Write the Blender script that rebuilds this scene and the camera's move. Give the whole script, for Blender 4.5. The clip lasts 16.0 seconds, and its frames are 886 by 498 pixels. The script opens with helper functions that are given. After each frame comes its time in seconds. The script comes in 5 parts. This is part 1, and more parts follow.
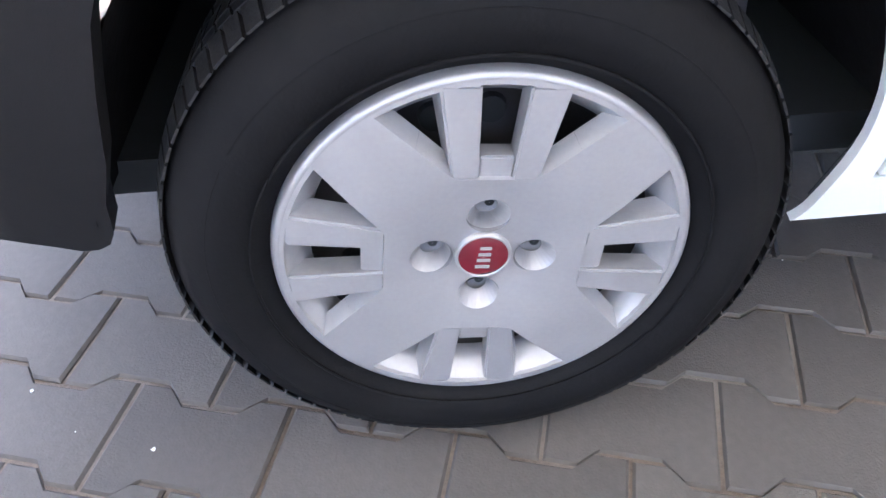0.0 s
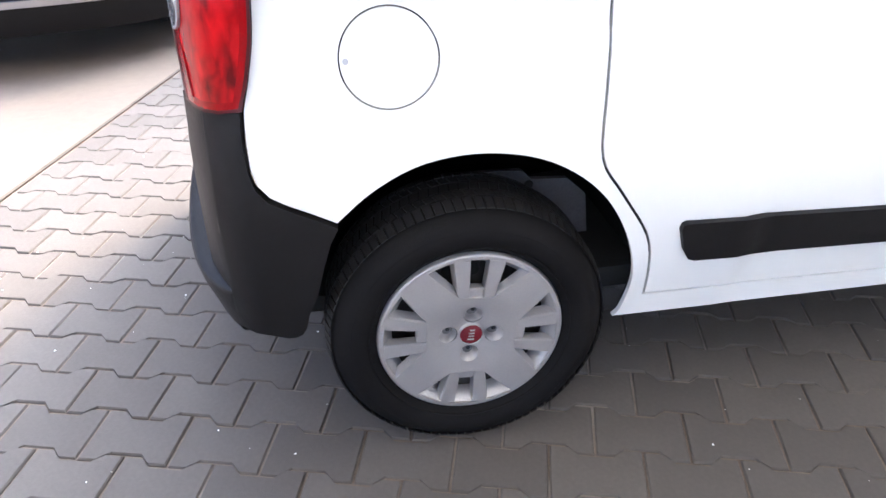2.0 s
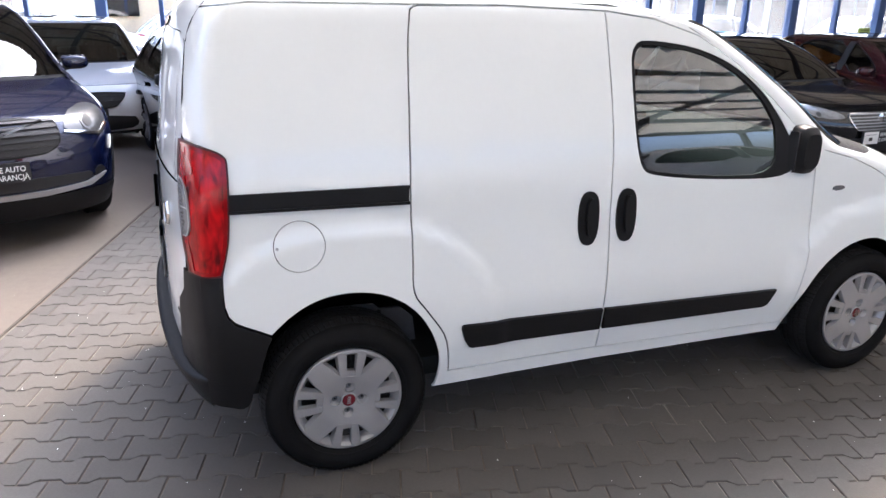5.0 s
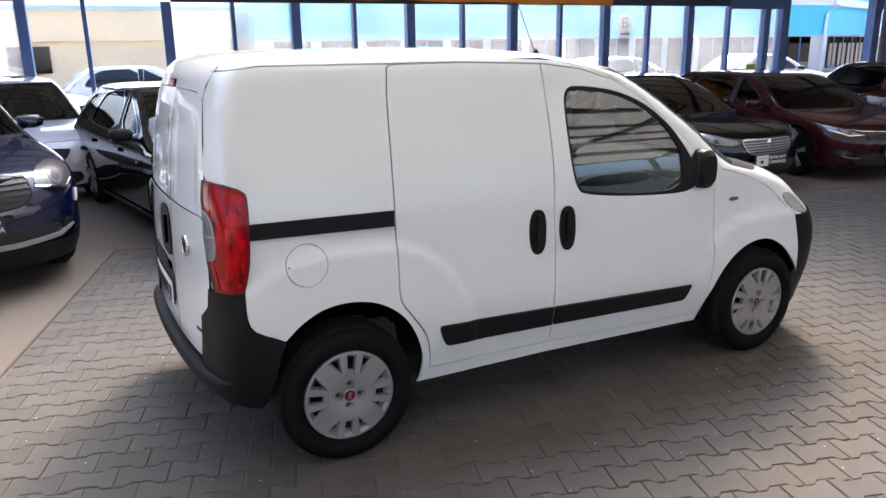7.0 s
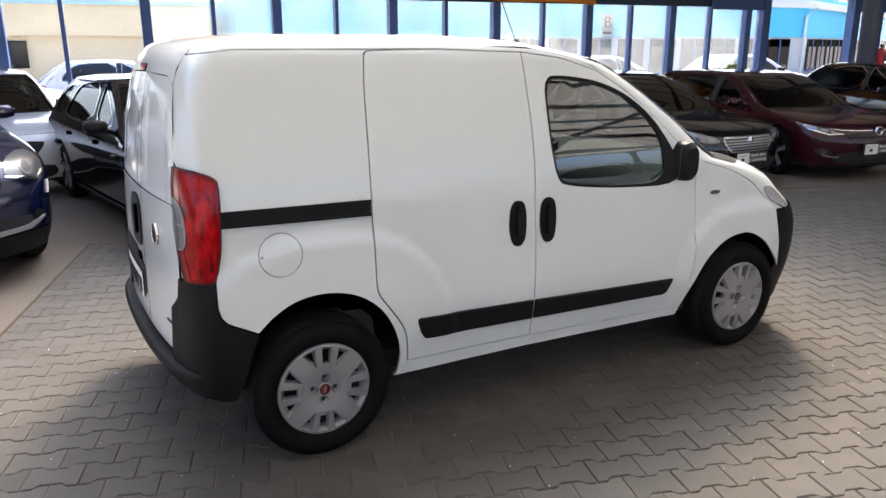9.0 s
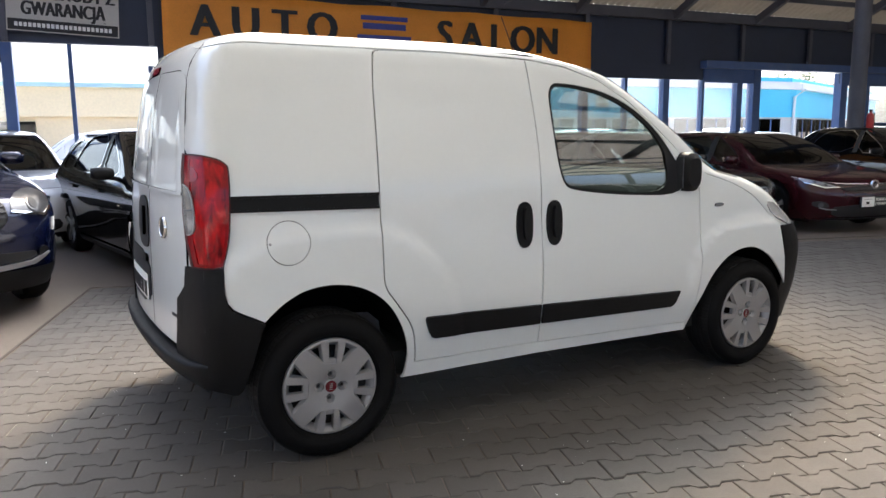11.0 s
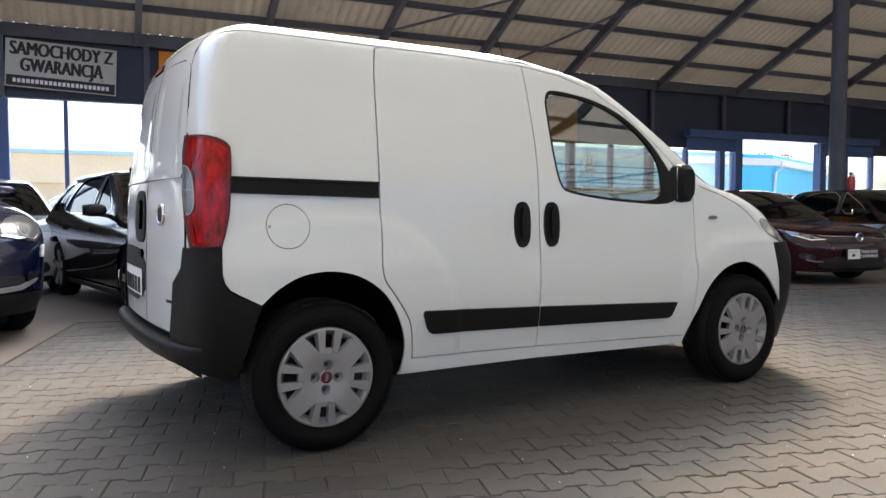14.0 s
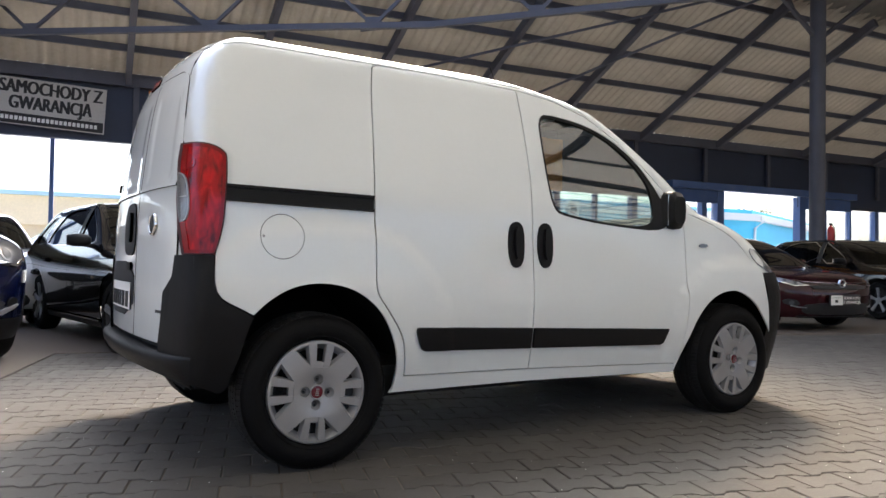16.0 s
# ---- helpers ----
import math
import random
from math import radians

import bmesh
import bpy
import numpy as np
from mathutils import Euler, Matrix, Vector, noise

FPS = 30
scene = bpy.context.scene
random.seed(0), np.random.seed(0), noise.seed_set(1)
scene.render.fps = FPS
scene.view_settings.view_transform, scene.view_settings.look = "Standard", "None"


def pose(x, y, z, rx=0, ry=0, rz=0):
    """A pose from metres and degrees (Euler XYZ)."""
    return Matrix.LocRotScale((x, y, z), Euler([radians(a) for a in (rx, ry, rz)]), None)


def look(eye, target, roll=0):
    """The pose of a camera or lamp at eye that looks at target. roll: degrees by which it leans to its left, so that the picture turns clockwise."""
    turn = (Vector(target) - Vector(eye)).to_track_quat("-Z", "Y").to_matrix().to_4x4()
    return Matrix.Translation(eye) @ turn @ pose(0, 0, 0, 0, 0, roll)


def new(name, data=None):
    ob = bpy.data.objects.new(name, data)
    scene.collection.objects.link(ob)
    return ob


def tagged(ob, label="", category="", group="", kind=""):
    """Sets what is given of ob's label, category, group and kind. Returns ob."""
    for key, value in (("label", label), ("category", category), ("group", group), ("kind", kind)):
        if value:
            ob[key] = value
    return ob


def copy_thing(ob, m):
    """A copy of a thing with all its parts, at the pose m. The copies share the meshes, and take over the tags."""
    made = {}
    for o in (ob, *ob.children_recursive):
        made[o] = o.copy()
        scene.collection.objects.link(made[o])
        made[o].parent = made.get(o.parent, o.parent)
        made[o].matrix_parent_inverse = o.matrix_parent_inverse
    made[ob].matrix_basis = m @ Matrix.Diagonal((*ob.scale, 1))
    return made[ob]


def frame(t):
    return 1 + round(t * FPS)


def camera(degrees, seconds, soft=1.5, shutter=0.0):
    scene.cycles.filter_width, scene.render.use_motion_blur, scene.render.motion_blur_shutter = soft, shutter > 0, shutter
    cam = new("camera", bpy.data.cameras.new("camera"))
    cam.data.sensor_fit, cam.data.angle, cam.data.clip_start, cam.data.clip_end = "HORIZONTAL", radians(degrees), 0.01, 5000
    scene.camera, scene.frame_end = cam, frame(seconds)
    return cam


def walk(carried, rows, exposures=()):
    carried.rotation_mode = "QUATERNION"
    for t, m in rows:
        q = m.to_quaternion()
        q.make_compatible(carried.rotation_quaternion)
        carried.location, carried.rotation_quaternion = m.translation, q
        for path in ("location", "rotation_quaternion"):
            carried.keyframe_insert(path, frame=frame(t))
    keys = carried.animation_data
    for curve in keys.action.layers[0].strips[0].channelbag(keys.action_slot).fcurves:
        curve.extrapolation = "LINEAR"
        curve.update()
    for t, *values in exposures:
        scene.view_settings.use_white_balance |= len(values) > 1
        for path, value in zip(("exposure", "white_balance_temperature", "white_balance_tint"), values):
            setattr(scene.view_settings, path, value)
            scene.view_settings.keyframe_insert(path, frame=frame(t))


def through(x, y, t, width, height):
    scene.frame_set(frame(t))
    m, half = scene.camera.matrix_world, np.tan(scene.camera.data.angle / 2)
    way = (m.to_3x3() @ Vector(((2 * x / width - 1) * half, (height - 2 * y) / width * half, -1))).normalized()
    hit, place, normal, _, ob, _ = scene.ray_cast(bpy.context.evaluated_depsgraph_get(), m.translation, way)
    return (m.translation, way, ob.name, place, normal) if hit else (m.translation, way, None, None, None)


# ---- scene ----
cam = camera(61.7, 16.0)
PATH = [
    (0, (-0.078, -1.337, 0.806), (0.029, 0.136, -0.543), -1.6),
    (0.5, (-0.105, -1.466, 0.921), (0.053, 0.055, -0.368), -0.6),
    (1, (-0.137, -1.649, 1.041), (0.065, -0.061, -0.157), -0.2),
    (1.5, (-0.19, -1.846, 1.176), (0.044, -0.201, 0.063), -0.5),
    (2, (-0.281, -2.07, 1.292), (0.014, -0.377, 0.27), -0.3),
    (2.5, (-0.312, -2.247, 1.413), (0.025, -0.522, 0.459), -0.6),
    (3, (-0.303, -2.468, 1.492), (0.055, -0.706, 0.617), -0.7),
    (3.5, (-0.314, -2.659, 1.57), (0.074, -0.868, 0.768), -0.8),
    (4, (-0.371, -2.84, 1.637), (0.088, -1.038, 0.903), -0.5),
    (4.2, (-0.413, -2.931, 1.654), (0.101, -1.131, 0.95), -0.2),
    (6.3, (-0.784, -3.482, 1.79), (0.012, -1.743, 1.204), 0.2),
    (6.5, (-0.841, -3.535, 1.794), (-0.028, -1.798, 1.225), -0.3),
    (7, (-0.968, -3.628, 1.769), (-0.094, -1.908, 1.243), -0.8),
    (7.5, (-0.992, -3.663, 1.791), (-0.096, -1.955, 1.261), -0.6),
    (8, (-0.997, -3.652, 1.785), (-0.085, -1.952, 1.26), -0.8),
    (8.5, (-0.945, -3.612, 1.776), (-0.039, -1.912, 1.238), -0.7),
    (8.7, (-0.924, -3.588, 1.755), (-0.015, -1.889, 1.219), -0.5),
    (11, (-0.995, -3.634, 1.341), (-0.054, -1.896, 1.034), -0.5),
    (11.5, (-1.017, -3.658, 1.23), (-0.061, -1.917, 1.003), -0.6),
    (12, (-1.046, -3.679, 1.147), (-0.075, -1.939, 0.972), -0.7),
    (12.5, (-1.054, -3.679, 1.104), (-0.081, -1.94, 0.932), -0.7),
    (13, (-1.064, -3.666, 1.06), (-0.089, -1.927, 0.898), -0.5),
    (13.5, (-1.068, -3.648, 1.023), (-0.09, -1.909, 0.88), -0.1),
    (14, (-1.055, -3.634, 0.98), (-0.072, -1.895, 0.879), 0.0),
    (14.5, (-1.061, -3.629, 0.938), (-0.069, -1.894, 0.867), 0.3),
    (15, (-1.074, -3.621, 0.898), (-0.073, -1.89, 0.859), 0.7),
    (15.5, (-1.08, -3.613, 0.856), (-0.069, -1.888, 0.855), 0.8),
    (16, (-1.09, -3.598, 0.826), (-0.067, -1.88, 0.865), 0.9),
]
walk(cam, [(t, look(eye, target, roll)) for t, eye, target, roll in PATH],
     exposures=[(0.0, 3.8, 4950, 10), (1.0, 3.75, 5000, 10), (1.5, 3.5, 5050, 10), (2.0, 3.05, 5150, 10), (2.5, 2.85, 5200, 10), (3.5, 2.5, 5200, 10), (4.2, 2.36, 5220, 10), (7.0, 1.65, 5350, 9), (8.5, 1.65, 5450, 7), (11.0, 1.62, 5500, 5), (16.0, 1.58, 5550, 5)])

# ---- daylight ----
SUN_EL, SUN_AZ = radians(46.5), radians(37)
world = bpy.data.worlds.new("daylight")
scene.world = world
world.use_nodes = True
wn = world.node_tree.nodes
sky = wn.new("ShaderNodeTexSky")
sky.sky_type = "NISHITA"
sky.sun_disc = False
sky.air_density, sky.dust_density, sky.ozone_density = 0.7, 9.0, 0.5
sky.sun_elevation, sky.sun_rotation = SUN_EL, SUN_AZ
wn["Background"].inputs["Strength"].default_value = 0.24
world.node_tree.links.new(sky.outputs["Color"], wn["Background"].inputs["Color"])
sun = new("sun", bpy.data.lights.new("sun", "SUN"))
sun.data.energy, sun.data.angle, sun.data.color = 1.45, radians(9), (1.0, 0.59, 0.23)
_sd = Vector((math.sin(SUN_AZ) * math.cos(SUN_EL), math.cos(SUN_AZ) * math.cos(SUN_EL), math.sin(SUN_EL)))
sun.matrix_world = look(_sd * 60, (0, 0, 0))

# ---- materials ----
def mat(name, color, rough=0.5, metal=0.0, coat=0.0, vary=0.0, scale=8.0, bump=0.0, bscale=60.0, spec=0.5, rvary=0.0, isl=0.0, obj=0.0, trans=0.0, dirt=None):
    """Principled material: broad and fine colour variation, bump, optional variation by piece."""
    m = bpy.data.materials.new(name)
    m.use_nodes = True
    nt = m.node_tree
    n, l = nt.nodes, nt.links
    b = n["Principled BSDF"]
    b.inputs["Roughness"].default_value = rough
    b.inputs["Metallic"].default_value = metal
    b.inputs["Coat Weight"].default_value = coat
    b.inputs["Coat Roughness"].default_value = 0.04
    b.inputs["Specular IOR Level"].default_value = spec
    b.inputs["Transmission Weight"].default_value = trans
    b.inputs["Base Color"].default_value = (*color, 1)
    tc = n.new("ShaderNodeTexCoord")
    out = None
    if vary or isl or obj or dirt:
        a = n.new("ShaderNodeTexNoise")
        a.inputs["Scale"].default_value = scale
        a.inputs["Detail"].default_value = 5
        f = n.new("ShaderNodeTexNoise")
        f.inputs["Scale"].default_value = scale * 17
        f.inputs["Detail"].default_value = 3
        l.new(tc.outputs["Object"], a.inputs["Vector"])
        l.new(tc.outputs["Object"], f.inputs["Vector"])
        s = n.new("ShaderNodeMath")
        s.operation = "ADD"
        l.new(a.outputs["Fac"], s.inputs[0])
        l.new(f.outputs["Fac"], s.inputs[1])
        mr = n.new("ShaderNodeMapRange")
        mr.inputs["From Min"].default_value, mr.inputs["From Max"].default_value = 0.6, 1.4
        mr.inputs["To Min"].default_value, mr.inputs["To Max"].default_value = 1 - vary, 1 + vary
        l.new(s.outputs[0], mr.inputs["Value"])
        val = mr.outputs["Result"]
        for amount, node, sock in ((isl, "ShaderNodeNewGeometry", "Random Per Island"), (obj, "ShaderNodeObjectInfo", "Random")):
            if amount:
                g = n.new(node)
                r = n.new("ShaderNodeMapRange")
                r.inputs["To Min"].default_value, r.inputs["To Max"].default_value = 1 - amount, 1 + amount
                l.new(g.outputs[sock], r.inputs["Value"])
                k = n.new("ShaderNodeMath")
                k.operation = "MULTIPLY"
                l.new(val, k.inputs[0])
                l.new(r.outputs["Result"], k.inputs[1])
                val = k.outputs[0]
        mix = n.new("ShaderNodeVectorMath")
        mix.operation = "SCALE"
        mix.inputs[0].default_value = color
        l.new(val, mix.inputs["Scale"])
        out = mix.outputs["Vector"]
        if dirt:
            d = n.new("ShaderNodeTexNoise")
            d.inputs["Scale"].default_value = dirt[1]
            d.inputs["Detail"].default_value = 7
            d.inputs["Roughness"].default_value = 0.65
            l.new(tc.outputs["Object"], d.inputs["Vector"])
            dr = n.new("ShaderNodeMapRange")
            dr.inputs["From Min"].default_value, dr.inputs["From Max"].default_value = 0.5, 0.72
            dr.inputs["To Max"].default_value = dirt[2]
            l.new(d.outputs["Fac"], dr.inputs["Value"])
            mx = n.new("ShaderNodeMix")
            mx.data_type = "RGBA"
            l.new(dr.outputs["Result"], mx.inputs["Factor"])
            l.new(out, mx.inputs["A"])
            mx.inputs["B"].default_value = (*dirt[0], 1)
            out = mx.outputs["Result"]
        l.new(out, b.inputs["Base Color"])
        if rvary:
            rr = n.new("ShaderNodeMapRange")
            rr.inputs["To Min"].default_value, rr.inputs["To Max"].default_value = max(0.02, rough - rvary), rough + rvary
            l.new(a.outputs["Fac"], rr.inputs["Value"])
            l.new(rr.outputs["Result"], b.inputs["Roughness"])
    if bump:
        t = n.new("ShaderNodeTexNoise")
        t.inputs["Scale"].default_value = bscale
        t.inputs["Detail"].default_value = 4
        l.new(tc.outputs["Object"], t.inputs["Vector"])
        bp = n.new("ShaderNodeBump")
        bp.inputs["Strength"].default_value = bump
        bp.inputs["Distance"].default_value = 0.004 if bscale > 20 else 0.05
        l.new(t.outputs["Fac"], bp.inputs["Height"])
        l.new(bp.outputs["Normal"], b.inputs["Normal"])
        if coat:
            l.new(bp.outputs["Normal"], b.inputs["Coat Normal"])
    return m


def glass(name, color=(1, 1, 1), clear=0.75, rough=0.0, shine=0.08, dust_haze=0.0):
    """Thin pane: mostly clear, tinted, with a mirror coat that strengthens at grazing angles."""
    m = bpy.data.materials.new(name)
    m.use_nodes = True
    n, l = m.node_tree.nodes, m.node_tree.links
    n.remove(n["Principled BSDF"])
    t = n.new("ShaderNodeBsdfTransparent")
    t.inputs["Color"].default_value = (*[c * clear for c in color], 1)
    g = n.new("ShaderNodeBsdfGlossy")
    g.inputs["Roughness"].default_value = rough
    lw = n.new("ShaderNodeLayerWeight")
    lw.inputs["Blend"].default_value = 0.5
    pw = n.new("ShaderNodeMath")
    pw.operation = "POWER"
    pw.inputs[1].default_value = 4.5
    l.new(lw.outputs["Facing"], pw.inputs[0])
    k = n.new("ShaderNodeMath")
    k.operation = "MULTIPLY_ADD"
    k.inputs[1].default_value, k.inputs[2].default_value = 0.9, shine
    l.new(pw.outputs[0], k.inputs[0])
    mx = n.new("ShaderNodeMixShader")
    l.new(k.outputs[0], mx.inputs["Fac"])
    l.new(t.outputs["BSDF"], mx.inputs[1])
    l.new(g.outputs["BSDF"], mx.inputs[2])
    out = mx.outputs["Shader"]
    if dust_haze:
        # a film on the pane: dust, with the milky glare haze put in
        df = n.new("ShaderNodeBsdfTranslucent")
        df.inputs["Color"].default_value = (0.85, 0.87, 0.88, 1)
        no = n.new("ShaderNodeTexNoise")
        no.inputs["Scale"].default_value = 0.9
        no.inputs["Detail"].default_value = 6
        ge = n.new("ShaderNodeNewGeometry")
        l.new(ge.outputs["Position"], no.inputs["Vector"])
        mr = n.new("ShaderNodeMapRange")
        mr.inputs["From Min"].default_value, mr.inputs["From Max"].default_value = 0.3, 0.7
        mr.inputs["To Min"].default_value, mr.inputs["To Max"].default_value = dust_haze * 0.6, dust_haze * 1.4
        l.new(no.outputs["Fac"], mr.inputs["Value"])
        mx2 = n.new("ShaderNodeMixShader")
        l.new(mr.outputs["Result"], mx2.inputs["Fac"])
        l.new(out, mx2.inputs[1])
        l.new(df.outputs["BSDF"], mx2.inputs[2])
        out = mx2.outputs["Shader"]
    l.new(out, n["Material Output"].inputs["Surface"])
    return m


def sheet(name, color, through):
    """Weathered corrugated roof sheet that lets some daylight through."""
    m = mat(name, color, rough=0.7, vary=0.1, scale=0.7, dirt=((0.12, 0.1, 0.07), 0.5, 0.5))
    n, l = m.node_tree.nodes, m.node_tree.links
    tr = n.new("ShaderNodeBsdfTranslucent")
    tr.inputs["Color"].default_value = (*color, 1)
    mx = n.new("ShaderNodeMixShader")
    mx.inputs["Fac"].default_value = through
    l.new(n["Principled BSDF"].outputs["BSDF"], mx.inputs[1])
    l.new(tr.outputs["BSDF"], mx.inputs[2])
    l.new(mx.outputs["Shader"], n["Material Output"].inputs["Surface"])
    return m


M = dict(
    white=mat("white_paint", (0.775, 0.80, 0.79), 0.3, coat=1.0, vary=0.012, scale=3, bump=0.06, bscale=2.6),
    black=mat("black_plastic", (0.009, 0.009, 0.0095), 0.5, spec=0.18, vary=0.15, scale=6, bump=0.15, bscale=900),
    # near-black that paints shade into gaps, hollows and undersides
    shadow=mat("cavity_shade", (0.006, 0.008, 0.009), 0.9, vary=0.1),
    liner=mat("wheel_liner", (0.0045, 0.0045, 0.005), 0.9, spec=.08, vary=0.3, scale=9, bump=0.4, bscale=50, dirt=((0.014, 0.0135, 0.013), 7, 0.3)),
    patch=mat("grey_primer", (0.11, 0.11, 0.115), 0.7, vary=0.2, scale=9, dirt=((0.04, 0.04, 0.04), 6, 0.6)),
    rubber=mat("tyre_rubber", (0.0052, 0.0052, 0.0056), 0.7, spec=0.11, vary=0.25, scale=9, bump=0.12, bscale=260, dirt=((0.012, 0.0118, 0.0115), 6, 0.35)),
    # lighter copy of the tyre rubber: light on the tread put into the colour
    tread=mat("lit_tread", (0.0125, 0.0125, 0.013), 0.65, spec=0.25, vary=0.25, scale=30, bump=0.2, bscale=200),
    kerbdark=mat("dirt_filled_gap", (0.06, 0.05, 0.04), 0.95, vary=0.5, scale=9, bump=0.5, bscale=120),
    silver=mat("silver_hubcap", (0.34, 0.34, 0.345), 0.34, metal=0.5, vary=0.05, scale=12, dirt=((0.4, 0.39, 0.38), 14, 0.25)),
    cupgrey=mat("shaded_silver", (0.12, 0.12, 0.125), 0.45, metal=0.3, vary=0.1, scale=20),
    steel=mat("black_steel", (0.02, 0.02, 0.022), 0.5, metal=0.2, vary=0.2, scale=20),
    carlamp=mat("car_lamp_lens", (0.05, 0.05, 0.053), 0.3, metal=0.2, coat=0.3, vary=0.5, scale=14),
    chrome=mat("chrome", (0.8, 0.8, 0.8), 0.1, metal=1.0),
    redbadge=mat("red_enamel", (0.10, 0.007, 0.014), 0.25, coat=0.5, vary=0.05),
    redlamp=mat("red_lens", (0.52, 0.003, 0.008), 0.12, coat=0.25, vary=0.35, scale=16, spec=0.2),
    redbowl=mat("red_lens_bowl", (0.30, 0.002, 0.005), 0.12, coat=0.3, vary=0.3, scale=30),
    clearlamp=mat("clear_lens", (0.55, 0.56, 0.58), 0.12, metal=0.5, coat=1.0, vary=0.2, scale=30),
    redborder=mat("red_lens_border", (0.23, 0.001, 0.003), 0.12, coat=0.3, vary=0.2, scale=20, spec=0.2),
    sealred=mat("dark_lamp_edge", (0.05, 0.001, 0.002), 0.35, spec=0.3),
    lampclear=mat("clear_lamp_lens", (0.20, 0.20, 0.205), 0.25, metal=0.2, coat=0.8, vary=0.4, scale=40),
    headlamp=mat("headlamp_lens", (0.19, 0.195, 0.205), 0.16, metal=0.4, coat=1.0, vary=0.5, scale=14),
    glass=glass("window_glass", (0.80, 0.93, 0.91), 0.72, shine=0.2),
    carglass=glass("tinted_car_glass", (0.5, 0.58, 0.58), 0.14, shine=0.08),
    hallglass=glass("hall_glass", (0.97, 1.0, 1.0), 0.97, shine=0.05, dust_haze=0.06),
    seat=mat("grey_seat_cloth", (0.05, 0.05, 0.055), 0.9, vary=0.2, scale=30),
    dash=mat("grey_dashboard", (0.016, 0.016, 0.017), 0.75, spec=0.08, vary=0.2, scale=12, bump=0.3, bscale=300),
    paver=mat("concrete_paver", (0.073, 0.067, 0.0605), 0.85, vary=0.14, scale=5, bump=0.28, bscale=260, obj=0.13, isl=0.0, dirt=((0.056, 0.052, 0.048), 2.2, 0.5)),
    paverj=mat("concrete_pavers", (0.073, 0.067, 0.0605), 0.85, vary=0.14, scale=5, bump=0.28, bscale=260, isl=0.13, dirt=((0.056, 0.052, 0.048), 2.2, 0.5)),
    joint=mat("sand_joint", (0.105, 0.084, 0.065), 0.95, vary=0.3, scale=10, bump=0.6, bscale=300, dirt=((0.27, 0.26, 0.245), 0.9, 0.9)),
    asphalt=mat("worn_concrete", (0.105, 0.085, 0.067), 0.8, vary=0.12, scale=1.2, bump=0.4, bscale=150, dirt=((0.10, 0.088, 0.076), 0.8, 0.6)),
    bluesteel=mat("blue_painted_steel", (0.05, 0.10, 0.26), 0.45, vary=0.12, scale=3, dirt=((0.12, 0.13, 0.16), 3, 0.3)),
    darkblue=mat("dark_blue_fascia", (0.016, 0.026, 0.058), 0.5, vary=0.12, scale=1.5),
    steelbeam=mat("painted_steel_beam", (0.07, 0.075, 0.10), 0.5, vary=0.2, scale=4),
    roof=sheet("beige_corrugated_sheet", (0.45, 0.41, 0.33), 0.018),
    roofblock=sheet("light_block_sheet", (0.16, 0.15, 0.13), 0.0),
    rooflight=sheet("translucent_roof_sheet", (0.55, 0.52, 0.44), 0.34),
    orange=mat("orange_banner", (0.72, 0.27, 0.02), 0.6, vary=0.1, scale=2),
    signboard=mat("dull_white_board", (0.5, 0.48, 0.45), 0.7, vary=0.08, scale=2),
    ink=mat("black_print", (0.015, 0.015, 0.016), 0.6),
    paper=mat("white_print", (0.78, 0.78, 0.76), 0.6, vary=0.05, scale=3),
    bluebar=mat("blue_print", (0.05, 0.06, 0.25), 0.6),
    yellowwall=mat("yellow_render", (0.85, 0.72, 0.48), 0.85, vary=0.08, scale=0.6),
    bluewall=mat("blue_cladding", (0.10, 0.48, 0.72), 0.6, vary=0.08, scale=0.6),
    whitewall=mat("white_render", (0.55, 0.55, 0.54), 0.85, vary=0.05, scale=0.6),
    extred=mat("red_cylinder", (0.5, 0.02, 0.02), 0.3, coat=0.4),
    green=mat("green_sign", (0.45, 0.6, 0.12), 0.6),
    carblue=mat("deep_blue_metallic", (0.002, 0.005, 0.034), 0.22, metal=0.3, coat=1.0, vary=0.1),
    carblack=mat("black_metallic", (0.005, 0.005, 0.006), 0.1, spec=0.3, coat=1.0, vary=0.1),
    carmaroon=mat("maroon_metallic", (0.034, 0.006, 0.009), 0.2, metal=0.05, spec=0.15, coat=0.7, vary=0.1),
    carwhite=mat("white_car_paint", (0.75, 0.75, 0.75), 0.22, coat=0.8),
    cargrey=mat("silver_car_paint", (0.45, 0.46, 0.48), 0.25, metal=0.5, coat=0.8),
    # roof blue made paler: the haze in front is put into the colour
    paleblue=mat("hazed_blue_roof", (0.42, 0.62, 0.70), 0.6, vary=0.06, scale=0.6),
    gutter=mat("grey_gutter", (0.62, 0.64, 0.64), 0.5, vary=0.06, scale=1.5),
    parkslab=mat("pale_concrete", (0.42, 0.40, 0.37), 0.85, vary=0.1, scale=0.4, dirt=((0.3, 0.29, 0.27), 0.3, 0.5)),
    bark=mat("grey_bark", (0.12, 0.10, 0.08), 0.9, vary=0.3, scale=8),
    leaf=mat("foliage", (0.07, 0.1, 0.04), 0.8, vary=0.4, scale=6),
)



